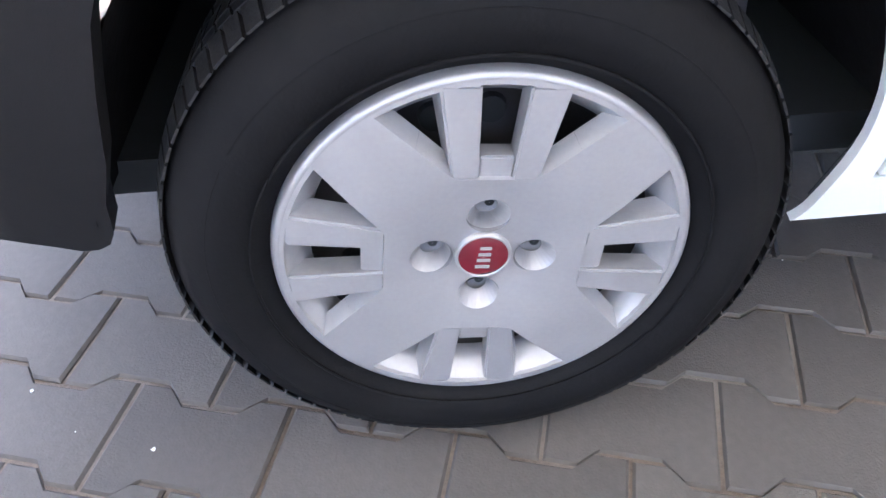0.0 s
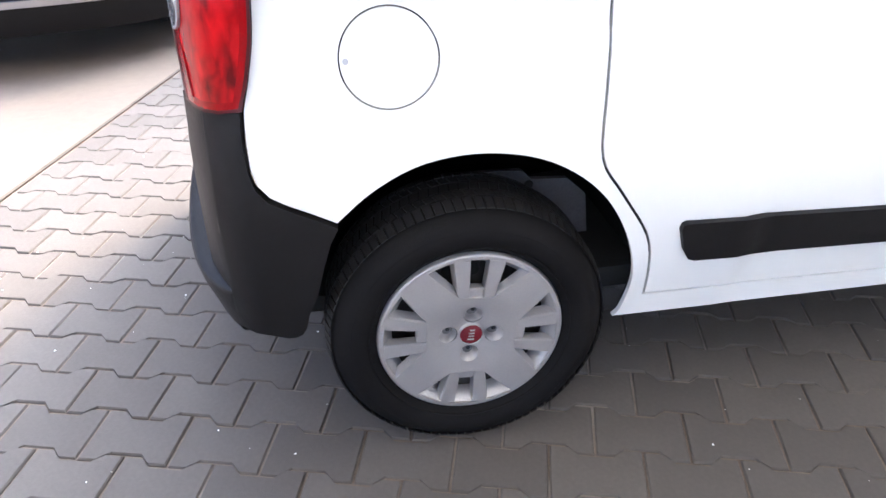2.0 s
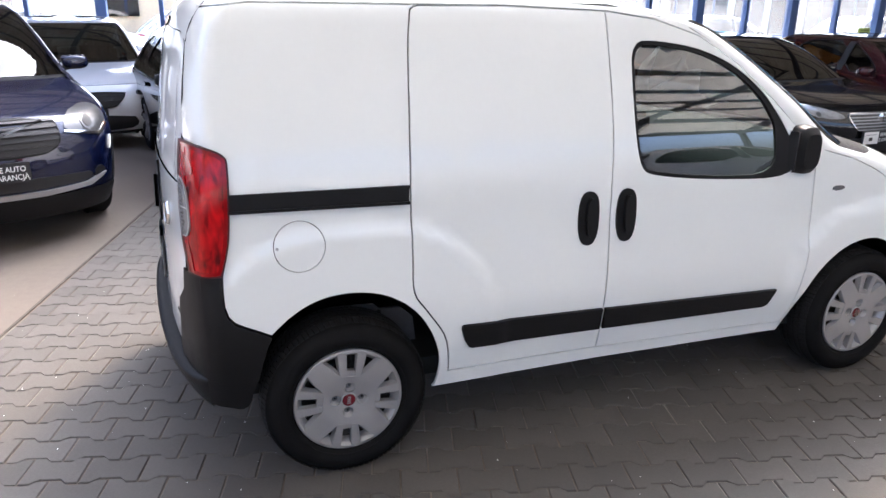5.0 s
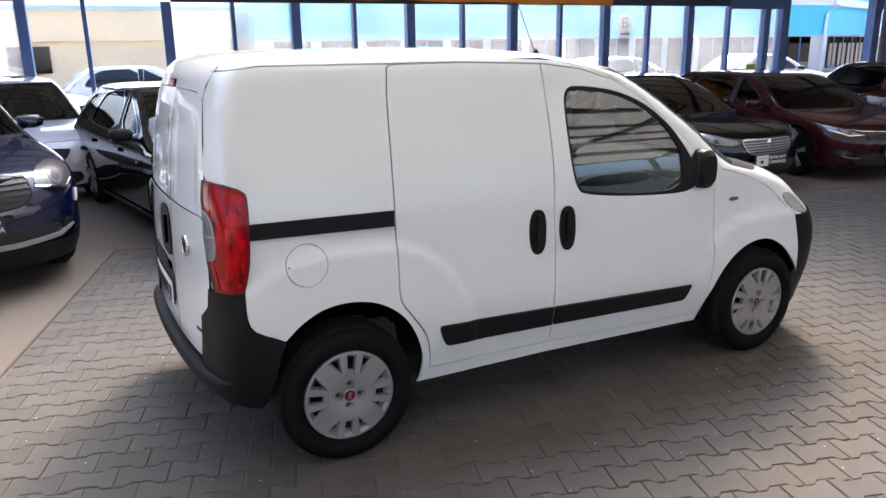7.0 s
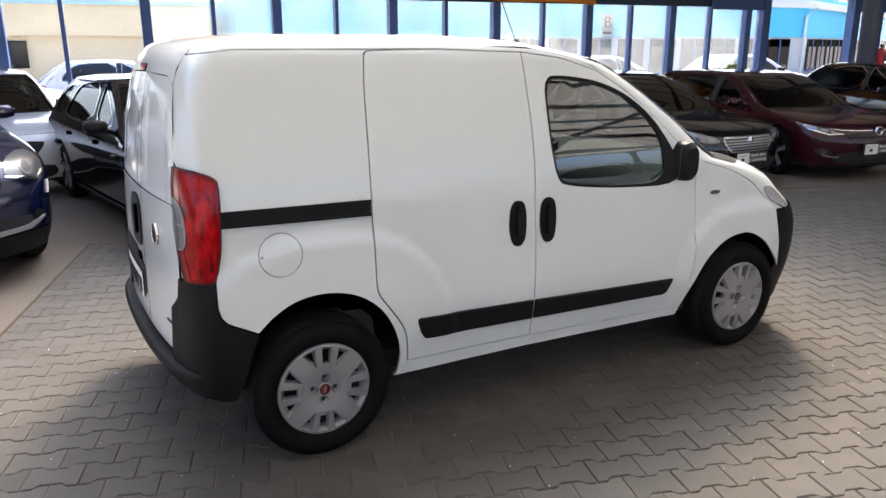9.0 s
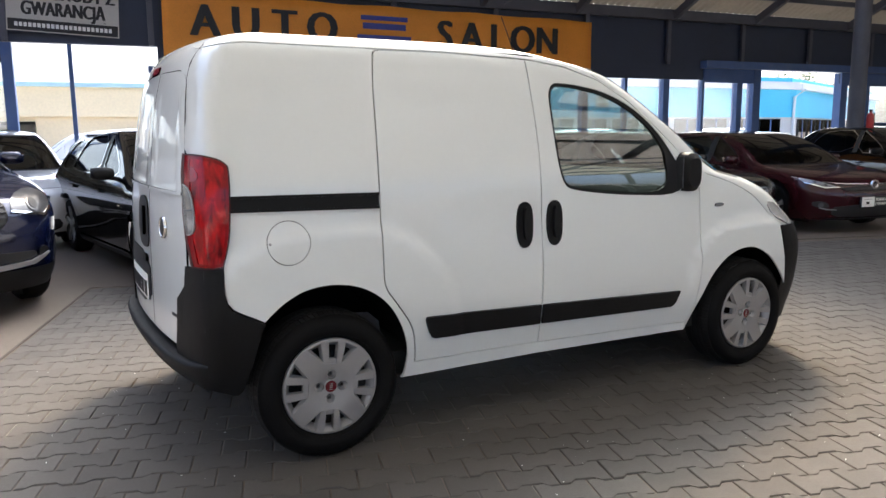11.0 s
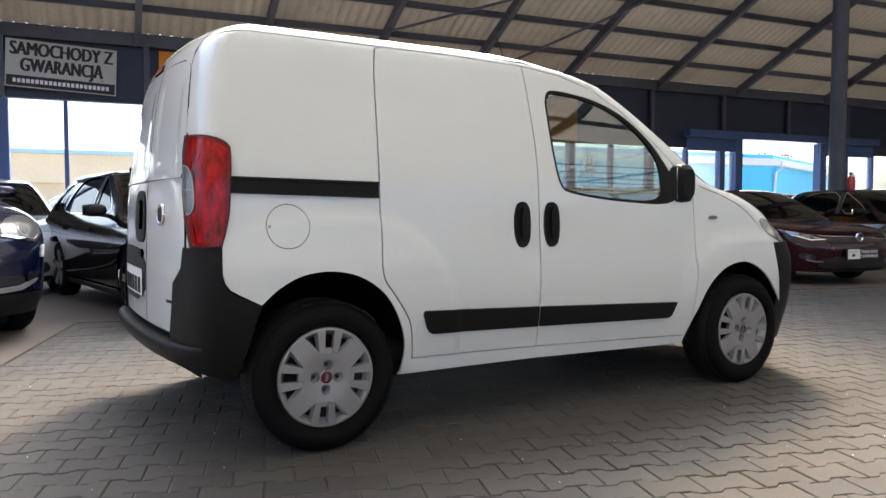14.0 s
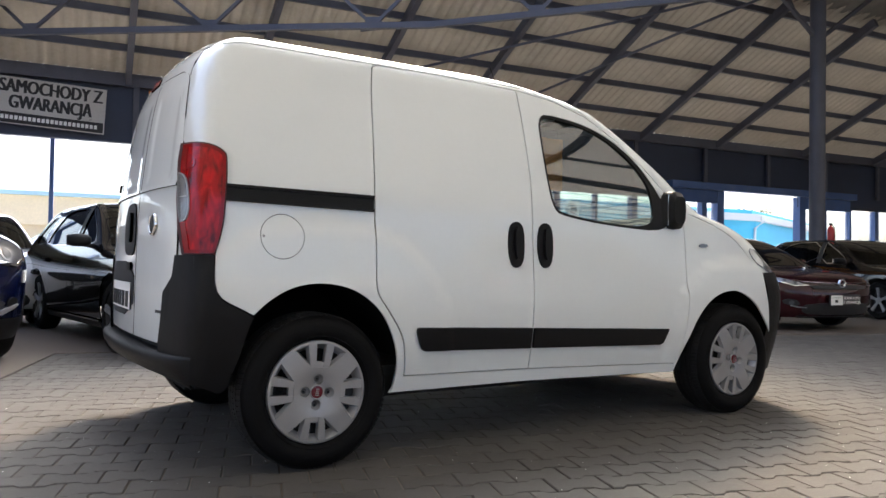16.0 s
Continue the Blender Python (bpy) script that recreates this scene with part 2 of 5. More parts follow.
def lamp_streaks(m, deep, bright):
    """Reflector flutes behind a red lens: upright streaks of deep and bright red."""
    n, l = m.node_tree.nodes, m.node_tree.links
    tc, mp, no, rp = n.new("ShaderNodeTexCoord"), n.new("ShaderNodeMapping"), n.new("ShaderNodeTexNoise"), n.new("ShaderNodeValToRGB")
    mp.inputs["Scale"].default_value = (36, 36, 13)
    no.inputs["Scale"].default_value = 1.0
    no.inputs["Detail"].default_value = 2.5
    no.inputs["Distortion"].default_value = 0.6
    e = rp.color_ramp.elements
    e[0].position, e[0].color = 0.30, (*deep, 1)
    e[1].position, e[1].color = 0.68, (*bright, 1)
    l.new(tc.outputs["Object"], mp.inputs["Vector"])
    l.new(mp.outputs["Vector"], no.inputs["Vector"])
    l.new(no.outputs["Fac"], rp.inputs["Fac"])
    l.new(rp.outputs["Color"], n["Principled BSDF"].inputs["Base Color"])


lamp_streaks(M["redlamp"], (0.09, 0.001, 0.002), (0.55, 0.004, 0.007))

# ---- mesh helpers ----
def part(name, bm, material, parent=None, label="", smooth=False, bevel=0.0):
    """Links a bmesh as one mesh object under a thing or a part."""
    me = bpy.data.meshes.new(name)
    if bevel:
        bmesh.ops.bevel(bm, geom=bm.edges[:], offset=bevel, segments=2, affect="EDGES", clamp_overlap=True)
    bmesh.ops.recalc_face_normals(bm, faces=bm.faces)
    if smooth:
        for f in bm.faces:
            f.smooth = True
    bm.to_mesh(me)
    bm.free()
    me.materials.append(M[material] if isinstance(material, str) else material)
    ob = new(name, me)
    if smooth == "auto":
        me.set_sharp_from_angle(angle=radians(38))
    if parent:
        ob.parent = parent
    if label:
        tagged(ob, label)
    return ob


def thing(name, m=None, label="", category="", group="", kind=""):
    e = new(name)
    e.empty_display_size = 0.1
    if m is not None:
        e.matrix_world = m
    return tagged(e, label, category, group, kind)


def box(x0, x1, y0, y1, z0, z1, bm=None, m=None):
    bm = bm or bmesh.new()
    vs = bmesh.ops.create_cube(bm, size=1)["verts"]
    for v in vs:
        v.co = Vector(((x0 + x1) / 2 + v.co.x * (x1 - x0), (y0 + y1) / 2 + v.co.y * (y1 - y0), (z0 + z1) / 2 + v.co.z * (z1 - z0)))
        if m:
            v.co = m @ v.co
    return bm


def bar(a, b, w, h, bm=None, up=(0, 0, 1)):
    """A straight bar from a to b, w wide and h high."""
    bm = bm or bmesh.new()
    a, b = Vector(a), Vector(b)
    d = (b - a).normalized()
    s = d.cross(Vector(up))
    s = s.normalized() if s.length > 1e-4 else Vector((1, 0, 0))
    t = s.cross(d).normalized()
    vs = [bm.verts.new(p + s * i * w / 2 + t * j * h / 2) for p in (a, b) for i, j in ((-1, -1), (1, -1), (1, 1), (-1, 1))]
    for q in ((0, 1, 2, 3), (7, 6, 5, 4), (0, 4, 5, 1), (1, 5, 6, 2), (2, 6, 7, 3), (3, 7, 4, 0)):
        bm.faces.new([vs[i] for i in q])
    return bm


def rod(pts, r, bm=None, seg=8, closed=False):
    """A tube of radius r along the points."""
    bm = bm or bmesh.new()
    pts = [Vector(p) for p in pts]
    rings = []
    n = len(pts)
    for i, p in enumerate(pts):
        d = (pts[(i + 1) % n] - pts[i - 1]) if closed else (pts[min(i + 1, n - 1)] - pts[max(i - 1, 0)])
        d.normalize()
        s = d.cross(Vector((0, 0, 1)) if abs(d.z) < 0.9 else Vector((1, 0, 0))).normalized()
        t = s.cross(d)
        rings.append([bm.verts.new(p + (s * math.cos(k * math.tau / seg) + t * math.sin(k * math.tau / seg)) * r) for k in range(seg)])
    for i in range(n if closed else n - 1):
        a, b = rings[i], rings[(i + 1) % n]
        for k in range(seg):
            bm.faces.new((a[k], a[(k + 1) % seg], b[(k + 1) % seg], b[k]))
    if not closed:
        bm.faces.new(rings[0])
        bm.faces.new(rings[-1])
    return bm


def lathe(profile, seg=48, axis="Y", bm=None, ripple=None):
    """Turns (radius, height) points round an axis."""
    bm = bm or bmesh.new()
    rows = []
    for k in range(seg):
        a = k * math.tau / seg
        row = []
        for r, h in profile:
            c, s = r * math.cos(a), r * math.sin(a)
            row.append(bm.verts.new((c, h, s) if axis == "Y" else ((c, s, h) if axis == "Z" else (h, c, s))))
        rows.append(row)
    for k in range(seg):
        a, b = rows[k], rows[(k + 1) % seg]
        for i in range(len(profile) - 1):
            bm.faces.new((a[i], a[i + 1], b[i + 1], b[i]))
    return bm


def inside(p, poly):
    x, y = p
    c = False
    j = len(poly) - 1
    for i in range(len(poly)):
        xi, yi = poly[i]
        xj, yj = poly[j]
        if (yi > y) != (yj > y) and x < (xj - xi) * (y - yi) / (yj - yi) + xi:
            c = not c
        j = i
    return c


def dense(poly, step):
    out = []
    for i, a in enumerate(poly):
        b = poly[(i + 1) % len(poly)]
        k = max(1, int(math.ceil(math.dist(a, b) / step)))
        out += [(a[0] + (b[0] - a[0]) * j / k, a[1] + (b[1] - a[1]) * j / k) for j in range(k)]
    return out


def smoothed(poly, times=2, keep=()):
    """Corner-cutting of a closed outline."""
    for _ in range(times):
        out = []
        for i, a in enumerate(poly):
            b = poly[(i + 1) % len(poly)]
            out += [(a[0] * 0.75 + b[0] * 0.25, a[1] * 0.75 + b[1] * 0.25), (a[0] * 0.25 + b[0] * 0.75, a[1] * 0.25 + b[1] * 0.75)]
        poly = out
    return poly


def curve(pts, k=5):
    """Smooth open line through the points."""
    out = []
    for i in range(len(pts) - 1):
        p0, p1, p2, p3 = pts[max(i - 1, 0)], pts[i], pts[i + 1], pts[min(i + 2, len(pts) - 1)]
        for j in range(k):
            t = j / k
            out.append(tuple(.5 * (2 * b + (c - a) * t + (2 * a - 5 * b + 4 * c - d) * t * t + (3 * b - a - 3 * c + d) * t**3) for a, b, c, d in zip(p0, p1, p2, p3)))
    return out + [pts[-1]]


def inset(poly, d):
    """The outline drawn in by d all round."""
    area = sum(a[0] * b[1] - b[0] * a[1] for a, b in zip(poly, poly[1:] + poly[:1]))
    s = 1 if area > 0 else -1
    out = []
    for i, p in enumerate(poly):
        a, b = poly[i - 1], poly[(i + 1) % len(poly)]
        u, v = Vector((p[0] - a[0], p[1] - a[1])).normalized(), Vector((b[0] - p[0], b[1] - p[1])).normalized()
        n = Vector((-u.y - v.y, u.x + v.x)) * s
        n = n.normalized() if n.length > 1e-6 else Vector((-u.y, u.x)) * s
        k = max(.5, n.dot(Vector((-u.y, u.x)) * s))
        out.append((p[0] + n.x * d / k, p[1] + n.y * d / k))
    return out


def circle(cx, cy, r, n=40, ry=None):
    return [(cx + r * math.cos(k * math.tau / n), cy + (ry or r) * math.sin(k * math.tau / n)) for k in range(n)]


from mathutils.geometry import delaunay_2d_cdt


def panel(name, outline, holes, surf, material, parent=None, label="", step=0.05, thick=0.012, offset=0.0, slant=0.0, weld=False):
    """A curved sheet with rims: a flat outline with holes, laid on the surface surf(a, b) -> (point, normal)."""
    loops = [dense(outline, step * 0.7)] + [dense(h, step * 0.7) for h in holes]
    pts, edges = [], []
    for lp in loops:
        s = len(pts)
        pts += lp
        edges += [(s + i, s + (i + 1) % len(lp)) for i in range(len(lp))]
    xs, ys = [p[0] for p in loops[0]], [p[1] for p in loops[0]]
    rim = np.array(pts)
    a = min(xs) + step / 2
    while a < max(xs):
        b = min(ys) + step / 2
        while b < max(ys):
            if inside((a, b), loops[0]) and not any(inside((a, b), h) for h in loops[1:]):
                if ((rim - (a, b)) ** 2).sum(1).min() > (0.45 * step) ** 2:
                    pts.append((a, b))
            b += step
        a += step
    vs, _, fs, *_ = delaunay_2d_cdt([Vector(p) for p in pts], edges, [], 0, 1e-6)
    keep = []
    for f in fs:
        c = ((vs[f[0]].x + vs[f[1]].x + vs[f[2]].x) / 3, (vs[f[0]].y + vs[f[1]].y + vs[f[2]].y) / 3)
        if inside(c, loops[0]) and not any(inside(c, h) for h in loops[1:]):
            keep.append(f)
    P, N = [], []
    for v in vs:
        p, nn = surf(v.x, v.y)
        P.append(p + nn * offset)
        N.append(nn)
    count = {}
    for f in keep:
        for i in range(3):
            e = (f[i], f[(i + 1) % 3])
            count[tuple(sorted(e))] = count.get(tuple(sorted(e)), []) + [e]
    verts, faces, norms = list(P), [tuple(f) for f in keep], list(N)
    for e in (x[0] for x in count.values() if len(x) == 1):
        i, j = e
        base = len(verts)
        side = (P[j] - P[i]).cross(N[i]).normalized()
        verts += [P[i], P[j], P[j] - N[j] * thick + side * slant, P[i] - N[i] * thick + side * slant]
        norms += [side] * 4
        faces.append((base, base + 3, base + 2, base + 1))
    me = bpy.data.meshes.new(name)
    me.from_pydata(verts, [], faces)
    if sum(me.polygons[i].normal.dot(N[f[0]]) * me.polygons[i].area for i, f in enumerate(keep)) < 0:
        me.flip_normals()
    me.polygons.foreach_set("use_smooth", [True] * len(me.polygons))
    if weld:
        bm = bmesh.new()
        bm.from_mesh(me)
        bmesh.ops.remove_doubles(bm, verts=bm.verts, dist=1e-5)
        bm.to_mesh(me)
        bm.free()
        me.set_sharp_from_angle(angle=radians(32))
    else:
        me.normals_split_custom_set_from_vertices([tuple(v) for v in norms])
    me.materials.append(M[material])
    ob = new(name, me)
    if parent:
        ob.parent = parent
    if label:
        tagged(ob, label)
    return ob


def pchip(xs, ys):
    """Smooth curve through the points without overshoot."""
    xs, ys = np.array(xs, float), np.array(ys, float)
    h, d = np.diff(xs), np.diff(ys) / np.diff(xs)
    m = np.zeros(len(xs))
    m[0], m[-1] = d[0], d[-1]
    for i in range(1, len(xs) - 1):
        if d[i - 1] * d[i] > 0:
            w1, w2 = 2 * h[i] + h[i - 1], h[i] + 2 * h[i - 1]
            m[i] = (w1 + w2) / (w1 / d[i - 1] + w2 / d[i])

    def f(x):
        x = min(max(x, xs[0]), xs[-1])
        i = int(min(max(np.searchsorted(xs, x) - 1, 0), len(xs) - 2))
        t = (x - xs[i]) / h[i]
        return float((2 * t**3 - 3 * t**2 + 1) * ys[i] + (t**3 - 2 * t**2 + t) * h[i] * m[i] + (-2 * t**3 + 3 * t**2) * ys[i + 1] + (t**3 - t**2) * h[i] * m[i + 1])
    return f


def text_bm(words, size, depth=0.004, squash=1.0, bold=0.0):
    """Letters as a mesh, centred, facing -Y, reading along +X."""
    cu = bpy.data.curves.new("letters", "FONT")
    cu.body, cu.size, cu.extrude, cu.align_x, cu.align_y = words, size, depth, "CENTER", "CENTER"
    cu.resolution_u, cu.offset = 3, bold
    ob = bpy.data.objects.new("letters", cu)
    scene.collection.objects.link(ob)
    me = bpy.data.meshes.new_from_object(ob.evaluated_get(bpy.context.evaluated_depsgraph_get()))
    bpy.data.objects.remove(ob)
    bm = bmesh.new()
    bm.from_mesh(me)
    bpy.data.meshes.remove(me)
    bpy.data.curves.remove(cu)
    bmesh.ops.transform(bm, matrix=pose(0, 0, 0, 90) @ Matrix.Diagonal((squash, 1, 1, 1)), verts=bm.verts)
    return bm

# ---- the yard and the hall ----
HALL = pose(1.02, 11.3, 0, 0, 0, -5.5)
ROOF_Z, ROOF_K, RIDGE = 4.12, 0.46, -4.6


def h(u, n, z):
    return HALL @ Vector((u, n, z))


def hall_part(name, bm, material, parent=None, label="", smooth=False):
    bmesh.ops.transform(bm, matrix=HALL, verts=bm.verts)
    return part(name, bm, material, parent, label, smooth)


def roof_z(n):
    return ROOF_Z - ROOF_K * n


# the paved field: s along the rows, q across them
ROWS_AT = pose(0, 0, 0, 0, 0, -16.5)
S0, S1, Q0, Q1 = -1.668, 13.0, -7.5, 4.3
SC, QC = 1.2, 3.3
bm = bmesh.new()
g = 900
o = [bm.verts.new(p) for p in ((-g, -g, 0), (g, -g, 0), (g, g, 0), (-g, g, 0))]
i4 = [bm.verts.new(p) for p in ((S0, Q0, 0), (S1, Q0, 0), (S1, Q1, 0), (SC, Q1, 0), (SC, QC, 0), (S0, QC, 0))]
b4 = [bm.verts.new((v.co.x, v.co.y, -.0065)) for v in i4]
for q in ((o[0], o[1], i4[1], i4[0]), (o[1], o[2], i4[2], i4[1]), (o[2], o[3], i4[3], i4[2]), (o[3], i4[5], i4[4], i4[3]), (o[3], o[0], i4[0], i4[5])):
    bm.faces.new(q)
for k in range(6):
    j = (k + 1) % 6
    bm.faces.new((i4[k], i4[j], b4[j], b4[k]))
bed = bm.faces.new(b4)
bed.material_index = 1
bmesh.ops.transform(bm, matrix=ROWS_AT, verts=bm.verts)
ground = tagged(part("ground", bm, "asphalt"), "worn grey concrete yard floor", "ground", kind="structure")
ground.data.materials.append(M["joint"])
for f in ground.data.polygons:
    if f.normal.z < -.5:
        ground.data.flip_normals()
        break

# back wall: posts, glazing, fascia
PANE = 1.175
wall = tagged(hall_part("wall_north", box(-14, 30, -0.02, 0.16, 2.98, 4.1), "darkblue"), "dark blue sheet fascia above the glazed wall", "wall", kind="structure")
for u0, u1 in ((-14, -2.42), (.09, 14.66), (17.72, 30)):
    hall_part("ledge", box(u0, u1, -0.06, -0.022, 2.62, 2.98), "darkblue", wall)
hall_part("eave_beam", box(-14, 30, -0.16, -0.022, 4.02, 4.2), "steelbeam", wall)
for k in range(-4, 13):
    hall_part("rib", box(k * 2 * PANE - 0.05, k * 2 * PANE + 0.05, -0.14, -0.061, 2.98, 4.02), "steelbeam", wall)
win = tagged(new("window_1"), "tall clear panes in blue steel frames", "window", kind="structure")
OPEN0, OPEN1 = 14.66, 17.84
for k in range(-8, 25):
    u = k * PANE
    if OPEN0 - 0.1 < u < OPEN1 + 0.1:
        continue
    w = 0.085 if k % 2 == 0 else 0.035
    if k == -1:
        u = -1.37
    hall_part("mullion", box(u - w, u + w, -0.05 - w * 0.5, 0.1, 0.0, 2.62 if u > -0.3 or u < -3 else 2.96), "bluesteel", win)
for u0, u1 in ((-10, -2.42), (0.09, OPEN0 - 0.1), (OPEN1 + 0.1, 27)):
    hall_part("window_sill", box(u0, u1, -0.03, 0.09, 0.0, 0.32), "bluesteel", win)
    ob = hall_part("pane", box(u0, u1, 0.03, 0.036, 0.32, 2.62), "hallglass", win)
    ob.visible_shadow = False
lin = tagged(hall_part("lintel", box(12.8, 19.95, -0.3, -0.062, 2.9, 3.08), "bluesteel"), "blue steel roller shutter beam over the open gate", "beam", kind="structure")
for u0, u1 in ((12.9, OPEN0 - .13), (OPEN1 + .13, 19.9)):
    hall_part("shutter_box", box(u0, u1, -.11, -.064, 2.56, 2.9), "bluesteel", lin)
hall_part("low_panel", box(18.95, 27, -.09, -.055, 0.0, 1.55), "bluesteel", win)
for u in (OPEN0, OPEN1):
    hall_part("gate_post", box(u - 0.12, u + 0.12, -0.12, 0.12, 0, 2.9), "bluesteel", lin)

# roof: purlins, rafters, corrugated sheets
def corrugated(n0, n1, u0, u1, pitch=0.2, amp=0.03):
    bm = bmesh.new()
    k = int((u1 - u0) / pitch * 4)
    prev = None
    for i in range(k + 1):
        u = u0 + (u1 - u0) * i / k
        dz = amp * math.sin(i * math.pi / 2)
        a, b = bm.verts.new((u, n0, roof_z(n0) + 0.16 + dz)), bm.verts.new((u, n1, roof_z(n1) + 0.16 + dz))
        if prev:
            bm.faces.new((prev[0], a, b, prev[1]))
        prev = (a, b)
    return bm


roof = tagged(hall_part("ceiling", corrugated(0.02, RIDGE, -16, 30), "roof", smooth=True), "beige corrugated translucent roof sheets", "ceiling", kind="structure")
frame_ob = tagged(new("roof_frame"), "dark painted steel rafters and purlins", "roof frame", kind="structure")
for n in (-.03, -.78, -1.62, -2.48, -3.32, -4.16):
    hall_part("purlin", bar((-16, n, roof_z(n) + 0.08), (30, n, roof_z(n) + 0.08), 0.07, 0.12), "steelbeam", frame_ob)
for u in (-12, -9.4, -7, -4.6, -2.4, -.15, 2.1, 4.4, 6.7, 9.13, 11.9, 14.5, 17.8, 20.9, 23.8, 26.8):
    for a, b in ((-0.05, RIDGE), ):
        hall_part("rafter", bar((u, a, roof_z(a) - 0.06), (u, b, roof_z(b) - 0.06), 0.11, 0.18), "steelbeam", frame_ob)
col = tagged(hall_part("column", lathe([(0.001, 0), (0.145, 0), (0.145, 6.5), (0.001, 6.5)], 24, "Z"), "steelbeam", smooth="auto"), "round dark steel column carrying the roof", "column", kind="structure")
col.matrix_world = Matrix.Translation(HALL @ Vector((12.05, -5.1, 0)) - HALL @ Vector((0, 0, 0)))

# lattice girder under the roof, running out from the wall
gird = tagged(new("lattice_girder"), "dark steel lattice girder under the roof", "girder", kind="structure")
ga, gb, gc = Vector((-4.2, .0, 4.42)), Vector((3.9, -4.79, 4.45)), Vector((7.9, -7.15, 4.86))
rise = Vector((0, 0, 1.2))
for lift, w in ((Vector(), .09), (rise, .07)):
    for p, q in ((ga, gb), (gb, gc)):
        hall_part("chord", bar(p + lift, q + lift, w, w), "steelbeam", gird)


def girder_at(k):
    """A point of the lower chord, k along its first stretch."""
    return ga.lerp(gb, k) if k < 1 else gb.lerp(gc, (k - 1) / .494)


JOINTS = (.03, .314, .63, .906, 1.17, 1.43)
for k0, k1 in zip(JOINTS, JOINTS[1:]):
    m = girder_at((k0 + k1) / 2) + rise
    hall_part("brace", bar(girder_at(k0), m, .05, .05), "steelbeam", gird)
    hall_part("brace", bar(m, girder_at(k1), .05, .05), "steelbeam", gird)
    hall_part("gusset", box(-.13, .13, -.008, .008, 0, .14, m=Matrix.Translation(girder_at(k0)) @ pose(0, 0, 0, 0, 0, -30.5)), "steelbeam", gird)
# bracing rods
for a, b in (((4.3, -1.2), (11.0, -5.03)), ((7.1, -.4), (11.4, -5.17)), ((3.6, -2.35), (10.2, -4.7))):
    hall_part("tie_rod", bar((a[0], a[1], roof_z(a[1]) - .2), (b[0], b[1], roof_z(b[1]) - .2), .045, .045), "steelbeam", gird)
# second canopy behind the camera, unseen but for reflections; sized to block sky light
for du, dn, dz in ((1.6, 0, 1.1), (-1.6, 0, 1.1)):
    hall_part("column_brace", bar((12.05, -5.1, 5.3), (12.05 + du, -5.1 + dn, 5.3 + dz), .07, .07), "steelbeam", frame_ob)
south = tagged(new("south_canopy"), "beige corrugated canopy on steel posts", "canopy", kind="structure")
bm = bmesh.new()
k = 420
prev = None
for i in range(k + 1):
    u = -18 + 48 * i / k
    dz = .022 * math.sin(i * math.pi / 2)
    a, b_ = bm.verts.new((u, -10.3, 7.2 + dz)), bm.verts.new((u, -26.5, 5.2 + dz))
    if prev:
        bm.faces.new((prev[0], a, b_, prev[1]))
    prev = (a, b_)
hall_part("sheets", bm, "rooflight", south, smooth=True)
# unseen sheets close the gap between the roofs further along, to block light
bm = bmesh.new()
prev = None
for i in range(241):
    u = 7.4 + 22.6 * i / 240
    dz = .022 * math.sin(i * math.pi / 2)
    a, b_ = bm.verts.new((u, RIDGE + .35, roof_z(RIDGE + .35) + .23 + dz)), bm.verts.new((u, -10.25, 7.22 + dz))
    if prev:
        bm.faces.new((prev[0], a, b_, prev[1]))
    prev = (a, b_)
hall_part("sheets", bm, "roofblock", south, smooth=True)
for k in range(15):
    n = -10.4 - k * 1.14
    z = 7.08 + (n + 10.3) * .1235
    hall_part("purlin", bar((-18, n, z), (30, n, z), .07, .12), "steelbeam", south)
for k in range(10):
    u = -17 + 5 * k
    hall_part("post", bar((u, -26.3, 0), (u, -26.3, 5.1), .16, .16, up=(1, 0, 0)), "steelbeam", south)
    hall_part("rafter", bar((u, -10.3, 6.95), (u, -26.5, 4.95), .11, .18), "steelbeam", south)
# unseen end wall, added to keep the eastern sky off the roof
tagged(hall_part("wall_east", box(30, 30.3, -30, 0.1, 0, 8), "whitewall"), "plain pale wall, unseen, added to block light from the east", "wall", kind="structure")
# unseen white wall, added to bounce sunlight onto the side of the van
bounce_wall = tagged(hall_part("wall_south", box(-40, 50, -30.3, -30, 0, 2.6), "whitewall"), "white wall, unseen, added across the yard to bounce light", "wall", kind="structure")

# ---- beyond the glass ----
yb = thing("house", HALL, "long pale yellow building behind the car park", "building")
part("wall", box(-45, 3.4, 21, 29, 0, 3.3), "yellowwall", yb)
part("parapet", box(-45, 3.5, 20.8, 29, 2.2, 3.45), "yellowwall", yb)
part("roof", box(-45.2, 3.7, 20.6, 29.2, 3.45, 3.62), "paleblue", yb)
for k in range(5):
    part("window", box(-20 + k * 3.6, -18.4 + k * 3.6, 20.9, 20.99, .9, 2.0), "carglass", yb)
sh = thing("house", HALL, "low white shed with a pale pitched roof", "building")
part("wall", box(-16, -7.2, 15, 19, 0, 2.2), "whitewall", sh)
part("roof", bar((-16.2, 17, 2.75), (-6.6, 17, 2.75), 5, .5), "whitewall", sh)
for k in range(4):
    part("window", box(-14 + k * 1.8, -12.8 + k * 1.8, 14.9, 14.99, .9, 1.9), "carglass", sh)
bb = thing("house", HALL, "long building with bright blue cladding and a pale gutter", "building")
BEND = pose(37.2, 18.9, 0, 0, 0, 27)
WING = ((Matrix(), 4.2, 37.2), (BEND, 0.02, 24))
